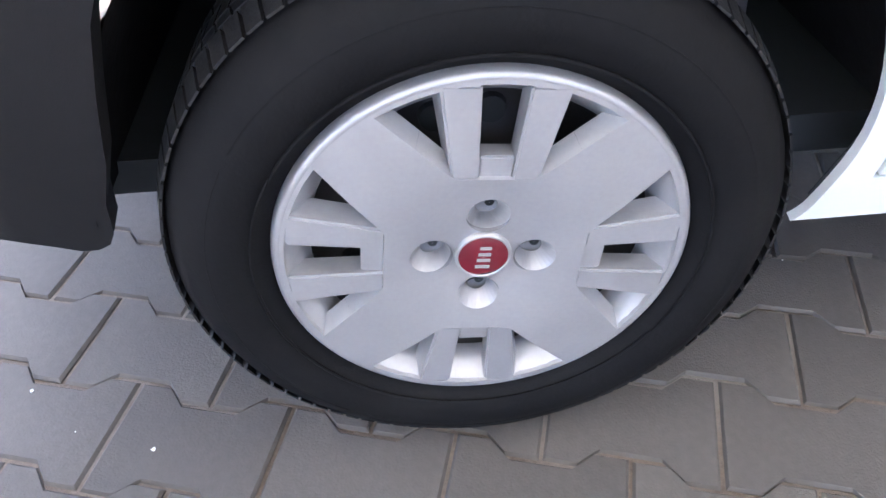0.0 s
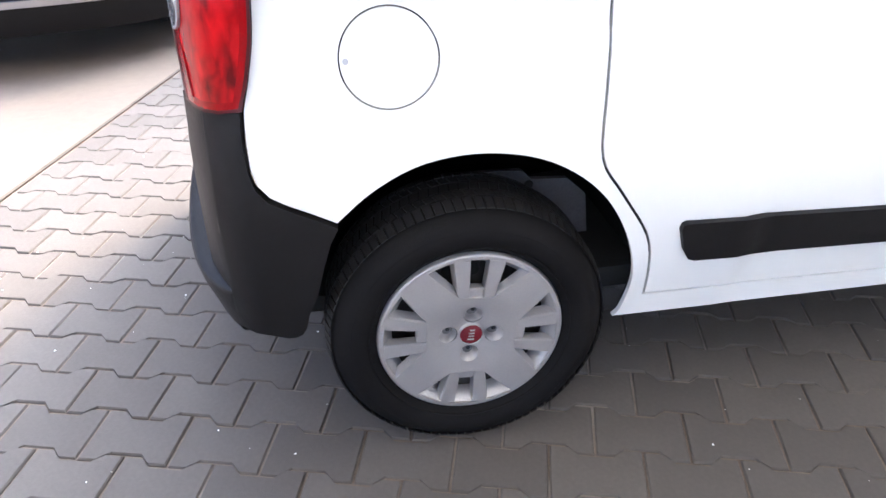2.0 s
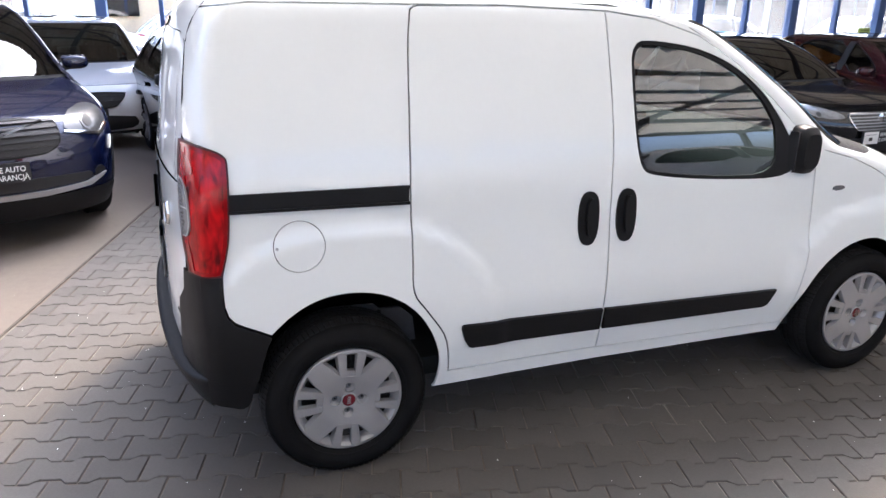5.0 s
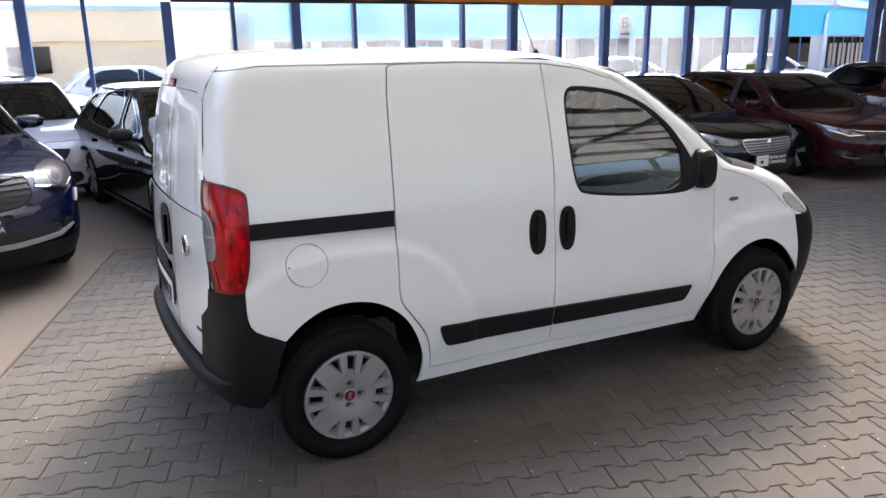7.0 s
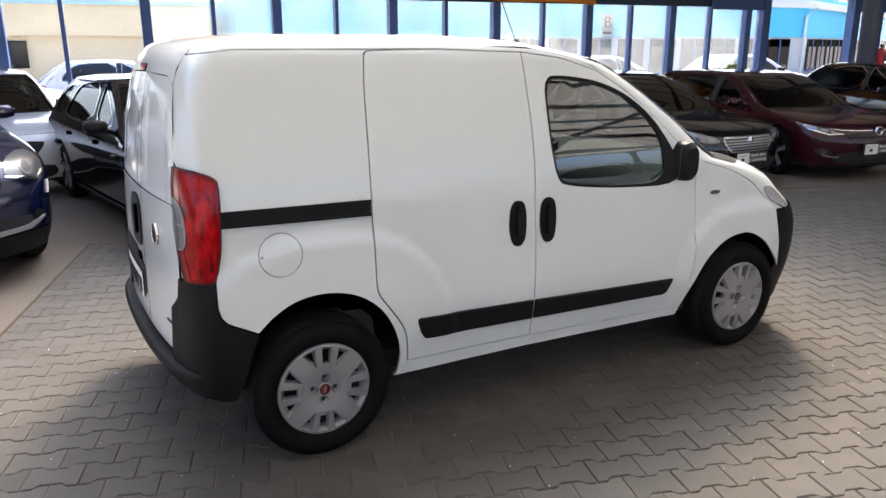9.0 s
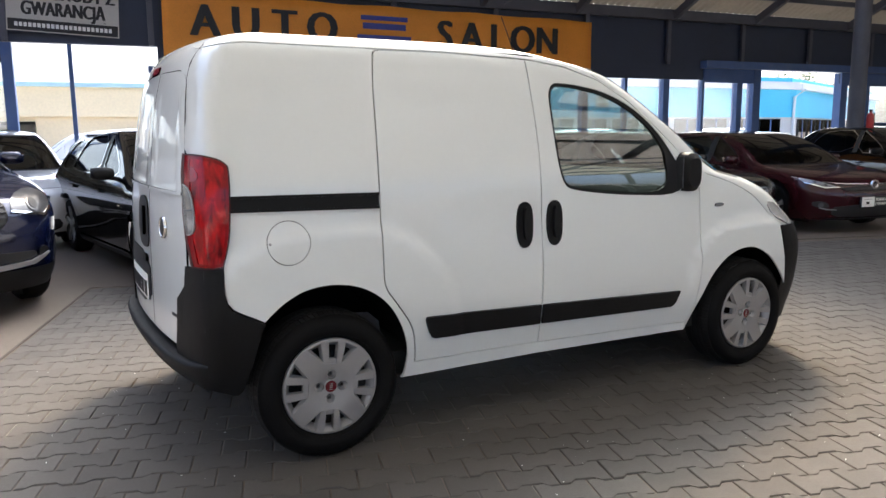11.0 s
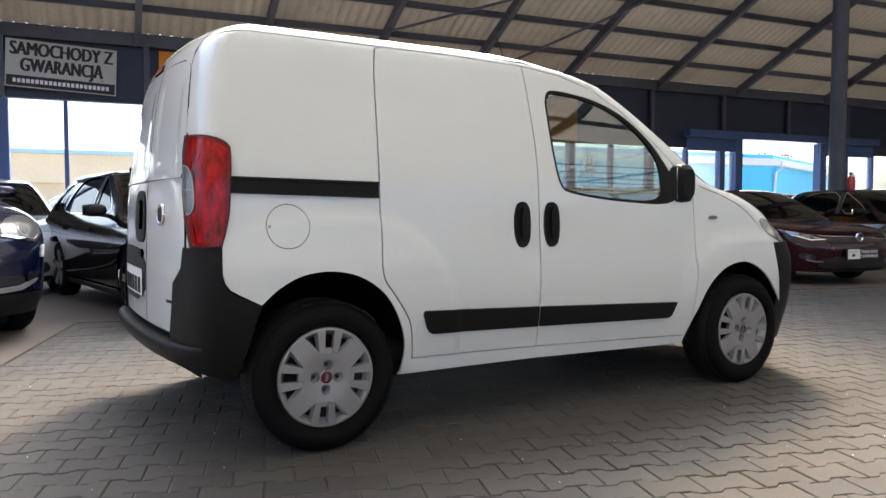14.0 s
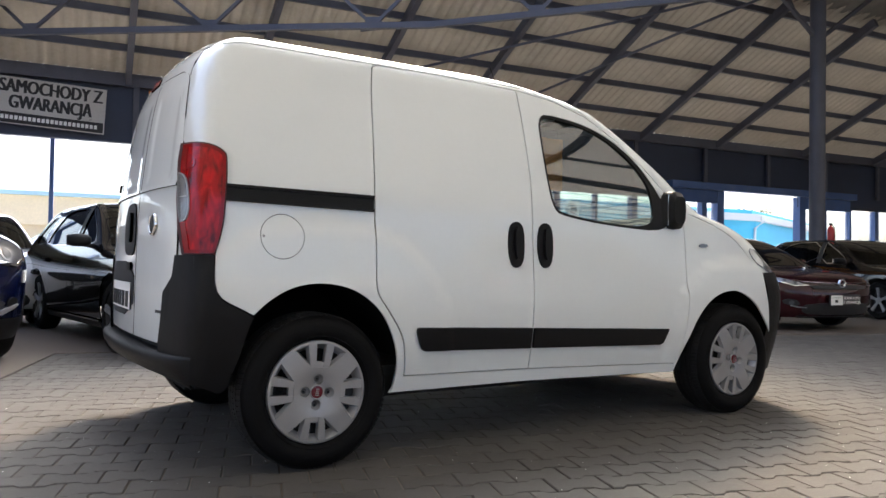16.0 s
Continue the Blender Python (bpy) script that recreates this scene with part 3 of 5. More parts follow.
for m, x0, x1 in WING:
    part("wall", box(x0, x1, .1 if m == BEND else 19, 12 if m == BEND else 30, 0, 2.15, m=m), "whitewall", bb)
    y = 0 if m == BEND else 18.9
    part("cladding", box(x0, x1, y, y + 11, 2.15, 3.8, m=m), "bluewall", bb)
    part("gutter", box(x0, x1, y - .35, y + 11, 3.8, 4.12, m=m), "gutter", bb)
    part("fascia", box(x0, x1, y - .2, y + 11, 4.12, 4.24, m=m), "gutter", bb)
    part("roof", box(x0, x1, y + .3, y + 11, 4.24, 4.52, m=m), "bluewall", bb)
    k = 0
    while x0 + .8 + k * 2.1 + 1.5 < x1:
        wx = x0 + .8 + k * 2.1
        w = part("window", box(wx, wx + 1.6, y - .05, y + .09, .3, 2.05, m=m), "carglass", bb)
        part("frame", box(wx + .76, wx + .84, y - .08, y - .052, .3, 2.05, m=m), "bluesteel", w)
        part("sill", box(wx - .02, wx + 1.62, y - .12, y + .06, .22, .296, m=m), "bluesteel", w)
        if k % 3 == 1:
            part("blind", box(wx + .1, wx + .7, y + .02, y + .05, .35, 1.9, m=m), "orange", w)
        k += 1
part("downpipe", rod([(37.5, 18.5, 3.8), (37.0, 18.78, 3.35), (36.9, 18.78, 0)], .08), "gutter", bb)
# pale slab added to bounce daylight up onto the facades outside
tagged(hall_part("car_park", box(-70, 90, .25, 18.5, -.05, .012), "parkslab"), "pale concrete slab added outside the hall to bounce light", "pavement", kind="structure")
# a tree past the roofs
tree = thing("tree", HALL @ pose(56.5, 36, 0), "tall pale green tree behind the blue building", "tree")
rt = random.Random(8)
part("trunk", lathe([(.22, 0), (.17, 1.5), (.13, 3.2), (.06, 5.4)], 10, "Z"), "bark", tree, smooth=True)
tips = []
for k in range(9):
    a = k * 2.4
    z0 = 2.6 + k * .28
    tip = Vector((1.7 * math.cos(a), 1.7 * math.sin(a), z0 + 1.3 + .5 * rt.random()))
    tips.append(tip)
    part("limb", rod([(0, 0, z0), tip * .5 + Vector((0, 0, z0 * .5 + .1)), tip], .035, seg=5), "bark", tree)
lv, lf = [], []
for tip in tips + [Vector((0, 0, 5.8))]:
    for k in range(90):
        d = Vector((rt.gauss(0, .5), rt.gauss(0, .5), rt.gauss(0, .38)))
        c, u = tip + d, Vector((rt.uniform(-1, 1), rt.uniform(-1, 1), rt.uniform(-1, 1))).normalized()
        v = u.orthogonal().normalized()
        b0 = len(lv)
        lv += [tuple(c + u * .13), tuple(c + v * .06), tuple(c - u * .13), tuple(c - v * .06)]
        lf.append((b0, b0 + 1, b0 + 2, b0 + 3))
lm = bpy.data.meshes.new("crown")
lm.from_pydata(lv, [], lf)
lm.materials.append(M["leaf"])
tagged(new("crown", lm), kind="stuff").parent = tree
# ---- the white van ----
YC = 0.043
v_w = pchip([.15, .25, .5, .65, .9, 1.1, 1.3, 1.5, 1.6, 1.68, 1.72, 1.75, 1.765, 1.772], [.765, .785, .843, .858, .845, .83, .79, .738, .71, .683, .655, .60, .50, .02])
v_rear = pchip([.15, .45, .95, 1.25, 1.5, 1.65, 1.72, 1.76, 1.772], [-.572, -.592, -.585, -.558, -.520, -.474, -.42, -.28, -.05])
v_front = pchip([.15, .45, .685, .80, .89, .985, 1.07, 1.137, 1.2, 1.3, 1.41, 1.55, 1.647, 1.70, 1.735, 1.772], [2.78, 2.80, 2.79, 2.745, 2.645, 2.53, 2.34, 2.11, 2.04, 1.94, 1.80, 1.60, 1.41, 1.15, .95, .5])
v_bulge = pchip([.15, .6, .8, .95, 1.07, 1.137, 1.3, 1.55, 1.7, 1.772], [.42, .45, .44, .44, .44, .40, .32, .28, .3, .3])
NR, NF, AR, SKEW = 2.2, 2.3, 0.124, 0.03


def van_y(x, z, sign=-1):
    """Half width of the body at x and height z."""
    return van_base(x, z, sign) + blister(x, z, 0.03, .31, .60, .66, .012) + blister(x, z, 2.513, .31, .50, .55, .017)


def blister(x, z, cx, cz, a, b, amount):
    """The raised flank round a wheel arch."""
    if z < cz - .1:
        return 0.0
    r = (abs((x - cx) / a) ** 2.6 + (abs(z - cz) / b) ** 2.6) ** (1 / 2.6)
    t = min(1.0, max(0.0, (1.04 - r) / .09))
    fade = min(1.0, max(0.0, (z - cz + .1) / .25))
    return amount * fade * t * t * (3 - 2 * t)


def van_base(x, z, sign):
    w = v_w(z)
    xr = v_rear(z) + AR - SKEW * sign * w
    xf, a = v_front(z), v_bulge(z)
    if x < xr:
        # the tail stands a little askew to the flanks
        lo, hi = 0.0, w
        for _ in range(30):
            y = (lo + hi) / 2
            if v_rear(z) + AR - AR * (1 - (y / w) ** NR) ** (1 / NR) - SKEW * sign * y < x:
                lo = y
            else:
                hi = y
        return lo
    if x > xf:
        d = min(1.0, (x - xf) / a)
        return w * (1 - d**NF) ** (1 / NF)
    return w


def side(sign):
    def f(x, z):
        e = 0.012
        y = van_y(x, z, sign)
        dx, dz = (van_y(x + e, z, sign) - van_y(x - e, z, sign)) / (2 * e), (van_y(x, z + e, sign) - van_y(x, z - e, sign)) / (2 * e)
        return Vector((x, YC + sign * y, z)), Vector((-dx, sign, -dz)).normalized()
    return f


def ring(z, end, phi):
    """A point of the rounded tail (end -1) or nose (end 1); phi 0 at the right flank, pi at the left."""
    w = v_w(z)
    c, s = math.cos(phi), math.sin(phi)
    n = NR if end < 0 else NF
    y = -w * math.copysign(abs(c) ** (2 / n), c)
    dx = abs(s) ** (2 / n)
    return Vector((v_rear(z) + AR - AR * dx - SKEW * y if end < 0 else v_front(z) + v_bulge(z) * dx, YC + y, z))


def wrap(end):
    """Surface over the tail or nose: a = distance across in -1..1, b = height."""
    def at(a, z):
        return ring(z, end, math.acos(max(-1, min(1, -a))))

    def f(a, z):
        p = at(a, z)
        e = 0.01
        u = at(min(a + e, 1), z) - at(max(a - e, -1), z)
        v = at(a, z + e) - at(a, z - e)
        n = u.cross(v).normalized()
        if n.dot(p - Vector((1.1, YC, .9))) < 0:
            n = -n
        return p, n
    return f


van = thing("van", pose(0, 0, 0), "white compact panel van with black bumpers and side trims", "van")
RIGHT, LEFT, TAIL, NOSE = side(-1), side(1), wrap(-1), wrap(1)

SEAM_S = curve([(.407, .3405), (.397, .4235), (.3715, .521), (.2995, .630), (.2505, .709), (.246, .84), (.247, 1.08), (.2575, 1.31), (.2725, 1.55), (.2905, 1.672), (.302, 1.692), (.325, 1.7)], 4)
SEAM_D = curve([(1.0755, 1.687), (1.079, 1.525), (1.081, 1.275), (1.072, 1.04), (1.072, .7), (1.074, .525), (1.081, .3315)], 4)
SEAM_F = curve([(2.1045, 1.118), (2.1115, .93), (2.1145, .56), (2.106, .39), (2.08, .3025)], 4)
SLIDE = inset(SEAM_S + [(.65, 1.7015)] + SEAM_D, .0032)
DOOR = inset(SEAM_D[::-1] + [(1.3, 1.658), (1.5, 1.598), (1.68, 1.493), (1.86, 1.348), (2.0, 1.218)] + SEAM_F, .0024)
WIN = [(1.181, 1.578), (1.308, 1.58), (1.513, 1.548), (1.681, 1.479), (1.813, 1.379), (1.90, 1.276), (1.985, 1.142), (1.995, 1.01), (1.572, 1.028), (1.253, 1.066), (1.205, 1.1), (1.183, 1.193), (1.174, 1.407)]
ARCH_R = curve([(.345, .268), (.36, .298), (.362, .404), (.322, .53), (.25, .638), (.146, .709), (.023, .736), (-.097, .724), (-.193, .678), (-.266, .616)])
ARCH_F = curve([(2.829, .45), (2.77, .525), (2.648, .638), (2.503, .695), (2.343, .67), (2.221, .579), (2.141, .427), (2.086, .252)])
LAMP_EDGE = curve([(-.411, .845), (-.3905, .921), (-.3775, 1.0), (-.366, 1.19), (-.379, 1.237), (-.44, 1.265), (-.489, 1.272)], 4)
QUARTER = inset([(-.465, 1.57), (-.446, 1.63), (-.401, 1.685), (-.25, 1.704)] + SEAM_S[::-1] + [(1.081, .3315), (2.08, .3025), (2.086, .252), (1.08, .27)] + ARCH_R + [(-.31, .640), (-.352, .661), (-.385, .681), (-.404, .706), (-.413, .742), (-.414, .79)] + LAMP_EDGE + [(-.495, 1.31), (-.489, 1.42), (-.479, 1.5)], .0026)
FENDER = inset(SEAM_F[::-1] + [(2.105, 1.14)] + [(v_front(z), z) for z in (1.11, 1.073, 1.03, .99, .94, .893, .845, .805)] + [(2.79, .62)] + ARCH_F, .0024)
TOPRAIL = [(-.40, 1.689), (-.25, 1.707), (.65, 1.706), (1.08, 1.69), (1.3, 1.661), (1.5, 1.60), (1.68, 1.496), (1.86, 1.351), (2.0, 1.221), (2.10, 1.121)]

for sgn, sf in ((-1, RIGHT), (1, LEFT)):
    rightside = sgn < 0
    holes = [circle(-.1535, .921, .0885, 48)] if rightside else []
    panel("rear_quarter", QUARTER, holes, sf, "white", van, step=0.04)
    panel("sliding_door" if rightside else "side_panel", SLIDE, [], sf, "white", van, step=0.04)
    d = panel("front_door", DOOR, [smoothed(WIN, 2)], sf, "white", van)
    panel("front_fender", FENDER, [], sf, "white", van, step=0.04)
    # glass, its rubber, the mirror sail
    pane = panel("side_window", [(x, z) for x, z in smoothed(WIN, 2)], [], sf, "glass", d, offset=-0.012, thick=0.004, step=0.08)
    W2 = [(1.196, 1.565), (1.308, 1.566), (1.505, 1.534), (1.665, 1.466), (1.79, 1.37), (1.868, 1.27), (1.885, 1.2), (1.885, 1.033), (1.572, 1.042), (1.258, 1.08), (1.218, 1.108), (1.197, 1.2), (1.188, 1.407)]
    panel("window_seal", smoothed(WIN, 2), [smoothed(W2, 2)], sf, "black", d, offset=-0.004, thick=0.012, step=0.05)
    TR = [(.452, .5505), (1.066, .53), (1.066, .436), (.49, .449), (.474, .455), (.459, .478), (.441, .532), (.443, .546)]
    TF = [(1.080, .529), (1.985, .496), (1.955, .425), (1.93, .415), (1.080, .436)]
    panel("side_trim", TR, [], sf, "black", van, offset=0.014, thick=0.016)
    panel("side_trim", TF, [], sf, "black", van, offset=0.014, thick=0.016)
    # dark backing added just behind the panels: painted shade for the seams
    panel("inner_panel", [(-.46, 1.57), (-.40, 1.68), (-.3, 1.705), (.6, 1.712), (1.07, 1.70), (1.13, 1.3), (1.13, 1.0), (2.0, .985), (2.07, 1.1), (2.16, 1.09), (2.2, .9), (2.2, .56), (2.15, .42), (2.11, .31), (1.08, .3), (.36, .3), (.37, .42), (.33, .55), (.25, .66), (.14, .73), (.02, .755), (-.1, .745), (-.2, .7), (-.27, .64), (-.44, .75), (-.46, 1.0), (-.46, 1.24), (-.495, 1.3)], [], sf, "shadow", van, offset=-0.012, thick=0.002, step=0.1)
    # sliding rail
    RAIL = [(-.372, 1.112), (.241, 1.102), (.238, 1.036), (-.374, 1.050)]
    rail = panel("door_rail", RAIL, [], sf, "black", van, offset=0.008, thick=0.012)
    panel("rail_lip", [(-.372, 1.112), (.241, 1.102), (.241, 1.092), (-.372, 1.102)], [], sf, "black", rail, offset=0.016, thick=0.01)
    panel("rail_lip", [(-.373, 1.06), (.239, 1.046), (.238, 1.036), (-.374, 1.050)], [], sf, "black", rail, offset=0.016, thick=0.01)
    if rightside:
        flap = panel("fuel_flap", circle(-.1535, .921, .0855, 48), [], sf, "white", van, step=0.03)
        # grey disc on the flap: shade of the finger dent put in colour
        panel("finger_dent", circle(-.229, .921, .0055, 16), [], sf, "silver", flap, offset=0.001, thick=0.002, step=0.02)
    # handles: bowl and grip
    for cx in (.970, 1.141):
        hd = panel("door_handle", smoothed([(cx - .047, .875), (cx - .043, .98), (cx - .02, 1.025), (cx + .025, 1.025), (cx + .047, .985), (cx + .045, .86), (cx + .02, .812), (cx - .025, .812)], 2), [], sf, "black", van, offset=0.008, thick=0.012, step=0.03)
        panel("grip", smoothed([(cx - .016, .85), (cx - .014, 1.0), (cx + .02, 1.0), (cx + .018, .85)], 2), [], sf, "black", hd, offset=0.026, thick=0.016, step=0.03)
    panel("indicator", smoothed([(2.222, .934), (2.226, .958), (2.288, .956), (2.29, .938)], 1), [], sf, "headlamp", van, offset=0.006, thick=0.008, step=0.03)
    # rear bumper flank and lamp
    panel("rear_bumper_corner", [(-.266, .612), (-.31, .636), (-.352, .657), (-.387, .677), (-.407, .703), (-.416, .742), (-.417, .79), (-.414, .842), (-.50, .845), (-.54, .7), (-.548, .5), (-.545, .385), (-.50, .375), (-.449, .358), (-.41, .34), (-.388, .329), (-.372, .329), (-.358, .337), (-.348, .355), (-.338, .40), (-.318, .45), (-.300, .52), (-.282, .58)], [], sf, "black", van, offset=0.010, thick=0.03)
    LAMP = inset(LAMP_EDGE + [(-.499, 1.2), (-.509, 1.05), (-.509, .95), (-.500, .845)], .003)
    lamp = panel("tail_lamp", LAMP, [], sf, "redlamp", van, offset=0.012, thick=0.02, step=0.025)
    clear = panel("lamp_clear", smoothed([(-.5075, .968), (-.494, .972), (-.486, 1.0), (-.484, 1.06), (-.486, 1.12), (-.493, 1.148), (-.503, 1.155)], 1), [], sf, "lampclear", lamp, offset=0.015, thick=0.004, step=0.02)
    panel("lens_rim", smoothed([(-.508, .964), (-.492, .968), (-.483, .998), (-.481, 1.06), (-.483, 1.122), (-.491, 1.152), (-.5035, 1.159)], 1), [smoothed([(-.507, .968), (-.494, .972), (-.486, 1.0), (-.484, 1.06), (-.486, 1.12), (-.493, 1.148), (-.5025, 1.155)], 1)], sf, "silver", clear, offset=0.016, thick=0.005, step=0.02)
    panel("lens_rib", [(-.506, 1.058), (-.486, 1.060), (-.486, 1.064), (-.506, 1.062)], [], sf, "silver", clear, offset=0.017, thick=0.003, step=0.03)
    for i in range(12):
        panel("lens_bead", circle(-.5035 + .0002 * i, .984 + .0125 * i, .003, 8), [], sf, "cupgrey", clear, offset=0.017, thick=0.003, step=0.03)
    # the upper lens over the reverse lamp, the border and the seal
    panel("upper_lens", smoothed([(-.499, 1.17), (-.485, 1.164), (-.466, 1.172), (-.460, 1.195), (-.470, 1.222), (-.484, 1.236), (-.492, 1.238)], 1), [], sf, "redbowl", lamp, offset=0.0128, thick=0.002, step=0.02)
    EDGE = LAMP_EDGE + [(-.499, 1.2), (-.509, 1.05), (-.509, .95), (-.500, .845)]
    panel("lamp_border", inset(EDGE, .005), [inset(EDGE, .017)], sf, "redborder", lamp, offset=0.0128, thick=0.004, step=0.03)
    panel("lamp_seal", inset(EDGE, -.001), [inset(EDGE, .005)], sf, "sealred", lamp, offset=0.0135, thick=0.012, step=0.03)

# roof
def roof_rings():
    bm = bmesh.new()
    zs = [1.7125, 1.716, 1.72, 1.73, 1.74, 1.748, 1.755, 1.76, 1.764, 1.767, 1.7695, 1.771]
    rows = []
    for z in zs:
        row = [ring(z, 1, p * math.pi / 24) for p in range(25)]
        x0, x1 = v_front(z), v_rear(z) + AR
        row += [Vector((x0 + (x1 - x0) * k / 14, YC + v_w(z), z)) for k in range(1, 14)]
        row += [ring(z, -1, math.pi - p * math.pi / 24) for p in range(25)]
        row += [Vector((x1 + (x0 - x1) * k / 14, YC - v_w(z), z)) for k in range(1, 14)]
        rows.append([bm.verts.new(p) for p in row])
    for a, b in zip(rows, rows[1:]):
        for i in range(len(a)):
            j = (i + 1) % len(a)
            bm.faces.new((a[i], a[j], b[j], b[i]))
    bm.faces.new(rows[-1])
    bm.faces.new([bm.verts.new(v.co - Vector((0, 0, .004))) for v in rows[0]])
    return bm


part("roof", roof_rings(), "white", van, smooth=True)


def nose_patch(z0, z1, a0, a1, nz=10, na=28, off=0.0, end=1, flat=None):
    f = NOSE if end > 0 else TAIL
    bm = bmesh.new()
    rows = []
    for i in range(nz + 1):
        z = z0 + (z1 - z0) * i / nz
        row = []
        for j in range(na + 1):
            a = math.sin(math.asin(max(-1, a0)) + (math.asin(min(1, a1)) - math.asin(max(-1, a0))) * j / na)
            p, nn = f(a, z)
            row.append(bm.verts.new(p + nn * off))
        rows.append(row)
    for r, s in zip(rows, rows[1:]):
        for i in range(na):
            bm.faces.new((r[i], r[i + 1], s[i + 1], s[i]))
    return bm


part("windscreen", nose_patch(1.13, 1.655, -.97, .97), "glass", van, smooth=True)
for a0, a1 in ((-1, -.97), (.97, 1)):
    part("pillar", nose_patch(1.08, 1.7145, a0, a1, 14, 6), "white", van, smooth=True)
part("windscreen_header", nose_patch(1.655, 1.7145, -.97, .97, 4), "white", van, smooth=True)
part("scuttle", nose_patch(1.085, 1.13, -.97, .97, 3), "black", van, smooth=True)
part("bonnet", nose_patch(.80, 1.085, -1, 1, 16), "white", van, smooth=True)
for s in (-1, 1):
    sf = RIGHT if s < 0 else LEFT
    panel("roof_rail", TOPRAIL + [(2.11, 1.14), (2.06, 1.19), (1.95, 1.295), (1.80, 1.415), (1.6, 1.555), (1.41, 1.65), (1.15, 1.70), (.9, 1.713), (-.25, 1.7145), (-.40, 1.7142)], [], sf, "white", van, step=0.05)
    panel("headlamp", smoothed([(2.69, .862), (2.635, .945), (2.74, .93), (2.85, .845), (2.895, .785), (2.835, .80)], 1), [], sf, "clearlamp", van, offset=0.006, thick=0.01, step=0.03)
part("front_bumper", nose_patch(.22, .80, -1, 1, 10, 28, 0.012), "black", van, smooth=True)

# tail: doors, bumper
def tail_door(a, z):
    """The doors' skin: the upper blank window stands back a little."""
    def at(a, z):
        p, n = TAIL(a, z)
        m = 0.0
        for a0, a1 in ((-.70, -.24), (-.08, .70)):
            d = min(min(a - a0, a1 - a) / .06, min(z - 1.13, 1.53 - z) / .035)
            t = min(1.0, max(0.0, d))
            m = max(m, t * t * (3 - 2 * t))
        return p - n * .006 * m
    e = .008
    u, v = at(min(a + e, .999), z) - at(max(a - e, -.999), z), at(a, z + e) - at(a, z - e)
    n = u.cross(v).normalized()
    return at(a, z), n if n.x < 0 else -n


EDGE = curve([(.705, .495), (.76, .66), (.81, .84), (.805, 1.05), (.79, 1.27), (.755, 1.5), (.72, 1.575), (.6, 1.603)], 3)
rd = panel("rear_door", [(-a, z) for a, z in EDGE] + [(-.165, 1.612), (-.165, .495)], [], tail_door, "white", van, step=0.035)
ld = panel("rear_door", EDGE + [(-.155, 1.612), (-.155, .495)], [], tail_door, "white", van, step=0.035)
OUT = [(.738, 1.575), (.733, 1.63), (.78, 1.685), (.785, 1.7135), (.4, 1.714)]
INN = [(.728, 1.577), (.6, 1.607)]
panel("tail_frame", [(-a, z) for a, z in OUT] + OUT[::-1] + INN + [(0, 1.616)] + [(-a, z) for a, z in INN[::-1]], [], TAIL, "white", van, step=0.05)
for s in (-1, 1):
    panel("tail_pillar", [(s * .80, .84), (s * .93, .84), (s * .95, 1.3), (s * .93, 1.58), (s * .72, 1.58), (s * .79, 1.3)], [], TAIL, "white", van, offset=-0.008, step=0.06)
    panel("bumper_horn", [(s * .712, .44), (s * .96, .44), (s * .97, .842), (s * .818, .842), (s * .767, .66)], [], TAIL, "black", van, offset=0.010, step=0.06)
    panel("hinge", smoothed([(s * .785, 1.175), (s * .80, 1.175), (s * .80, 1.215), (s * .785, 1.215)], 1), [], TAIL, "white", van, offset=0.012, thick=0.016, step=0.04)
# dark sheet behind the tail doors, painted shade for their gaps
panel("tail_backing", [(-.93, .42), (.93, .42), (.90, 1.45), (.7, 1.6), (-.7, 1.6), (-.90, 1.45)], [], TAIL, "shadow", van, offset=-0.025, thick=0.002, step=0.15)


def tail_bumper():
    bm = bmesh.new()
    prof = [(.365, -.06), (.372, -.005), (.39, .026), (.425, .044), (.452, .049), (.461, .042), (.465, .028), (.466, .0), (.473, -.03)]
    rows = []
    for z, off in prof:
        row = []
        for j in range(41):
            a = math.sin(-math.pi / 2 * 0.86 + math.pi * 0.86 * j / 40)
            p, nn = TAIL(a, z)
            k = 1 - abs(a) ** 8
            row.append(bm.verts.new(p + Vector((nn.x, nn.y, 0)).normalized() * (.009 + (off - .009) * k) + Vector((0, 0, -(1 - k) * .03 if z < .4 else 0))))
        rows.append(row)
    for r, s in zip(rows, rows[1:]):
        for i in range(40):
            bm.faces.new((r[i], r[i + 1], s[i + 1], s[i]))
    return bm


part("rear_bumper", tail_bumper(), "black", van, smooth=True)
# underbody: plain near-black boxes, its shade put into the colour
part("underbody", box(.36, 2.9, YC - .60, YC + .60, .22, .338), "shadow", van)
# dark box added for the shade under the rear bumper
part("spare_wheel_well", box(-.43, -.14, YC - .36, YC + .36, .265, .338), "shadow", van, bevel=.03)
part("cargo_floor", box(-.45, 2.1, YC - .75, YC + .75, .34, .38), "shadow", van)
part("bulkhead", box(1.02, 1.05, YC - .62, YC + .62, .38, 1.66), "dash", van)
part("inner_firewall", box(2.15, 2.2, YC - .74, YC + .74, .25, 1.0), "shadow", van)

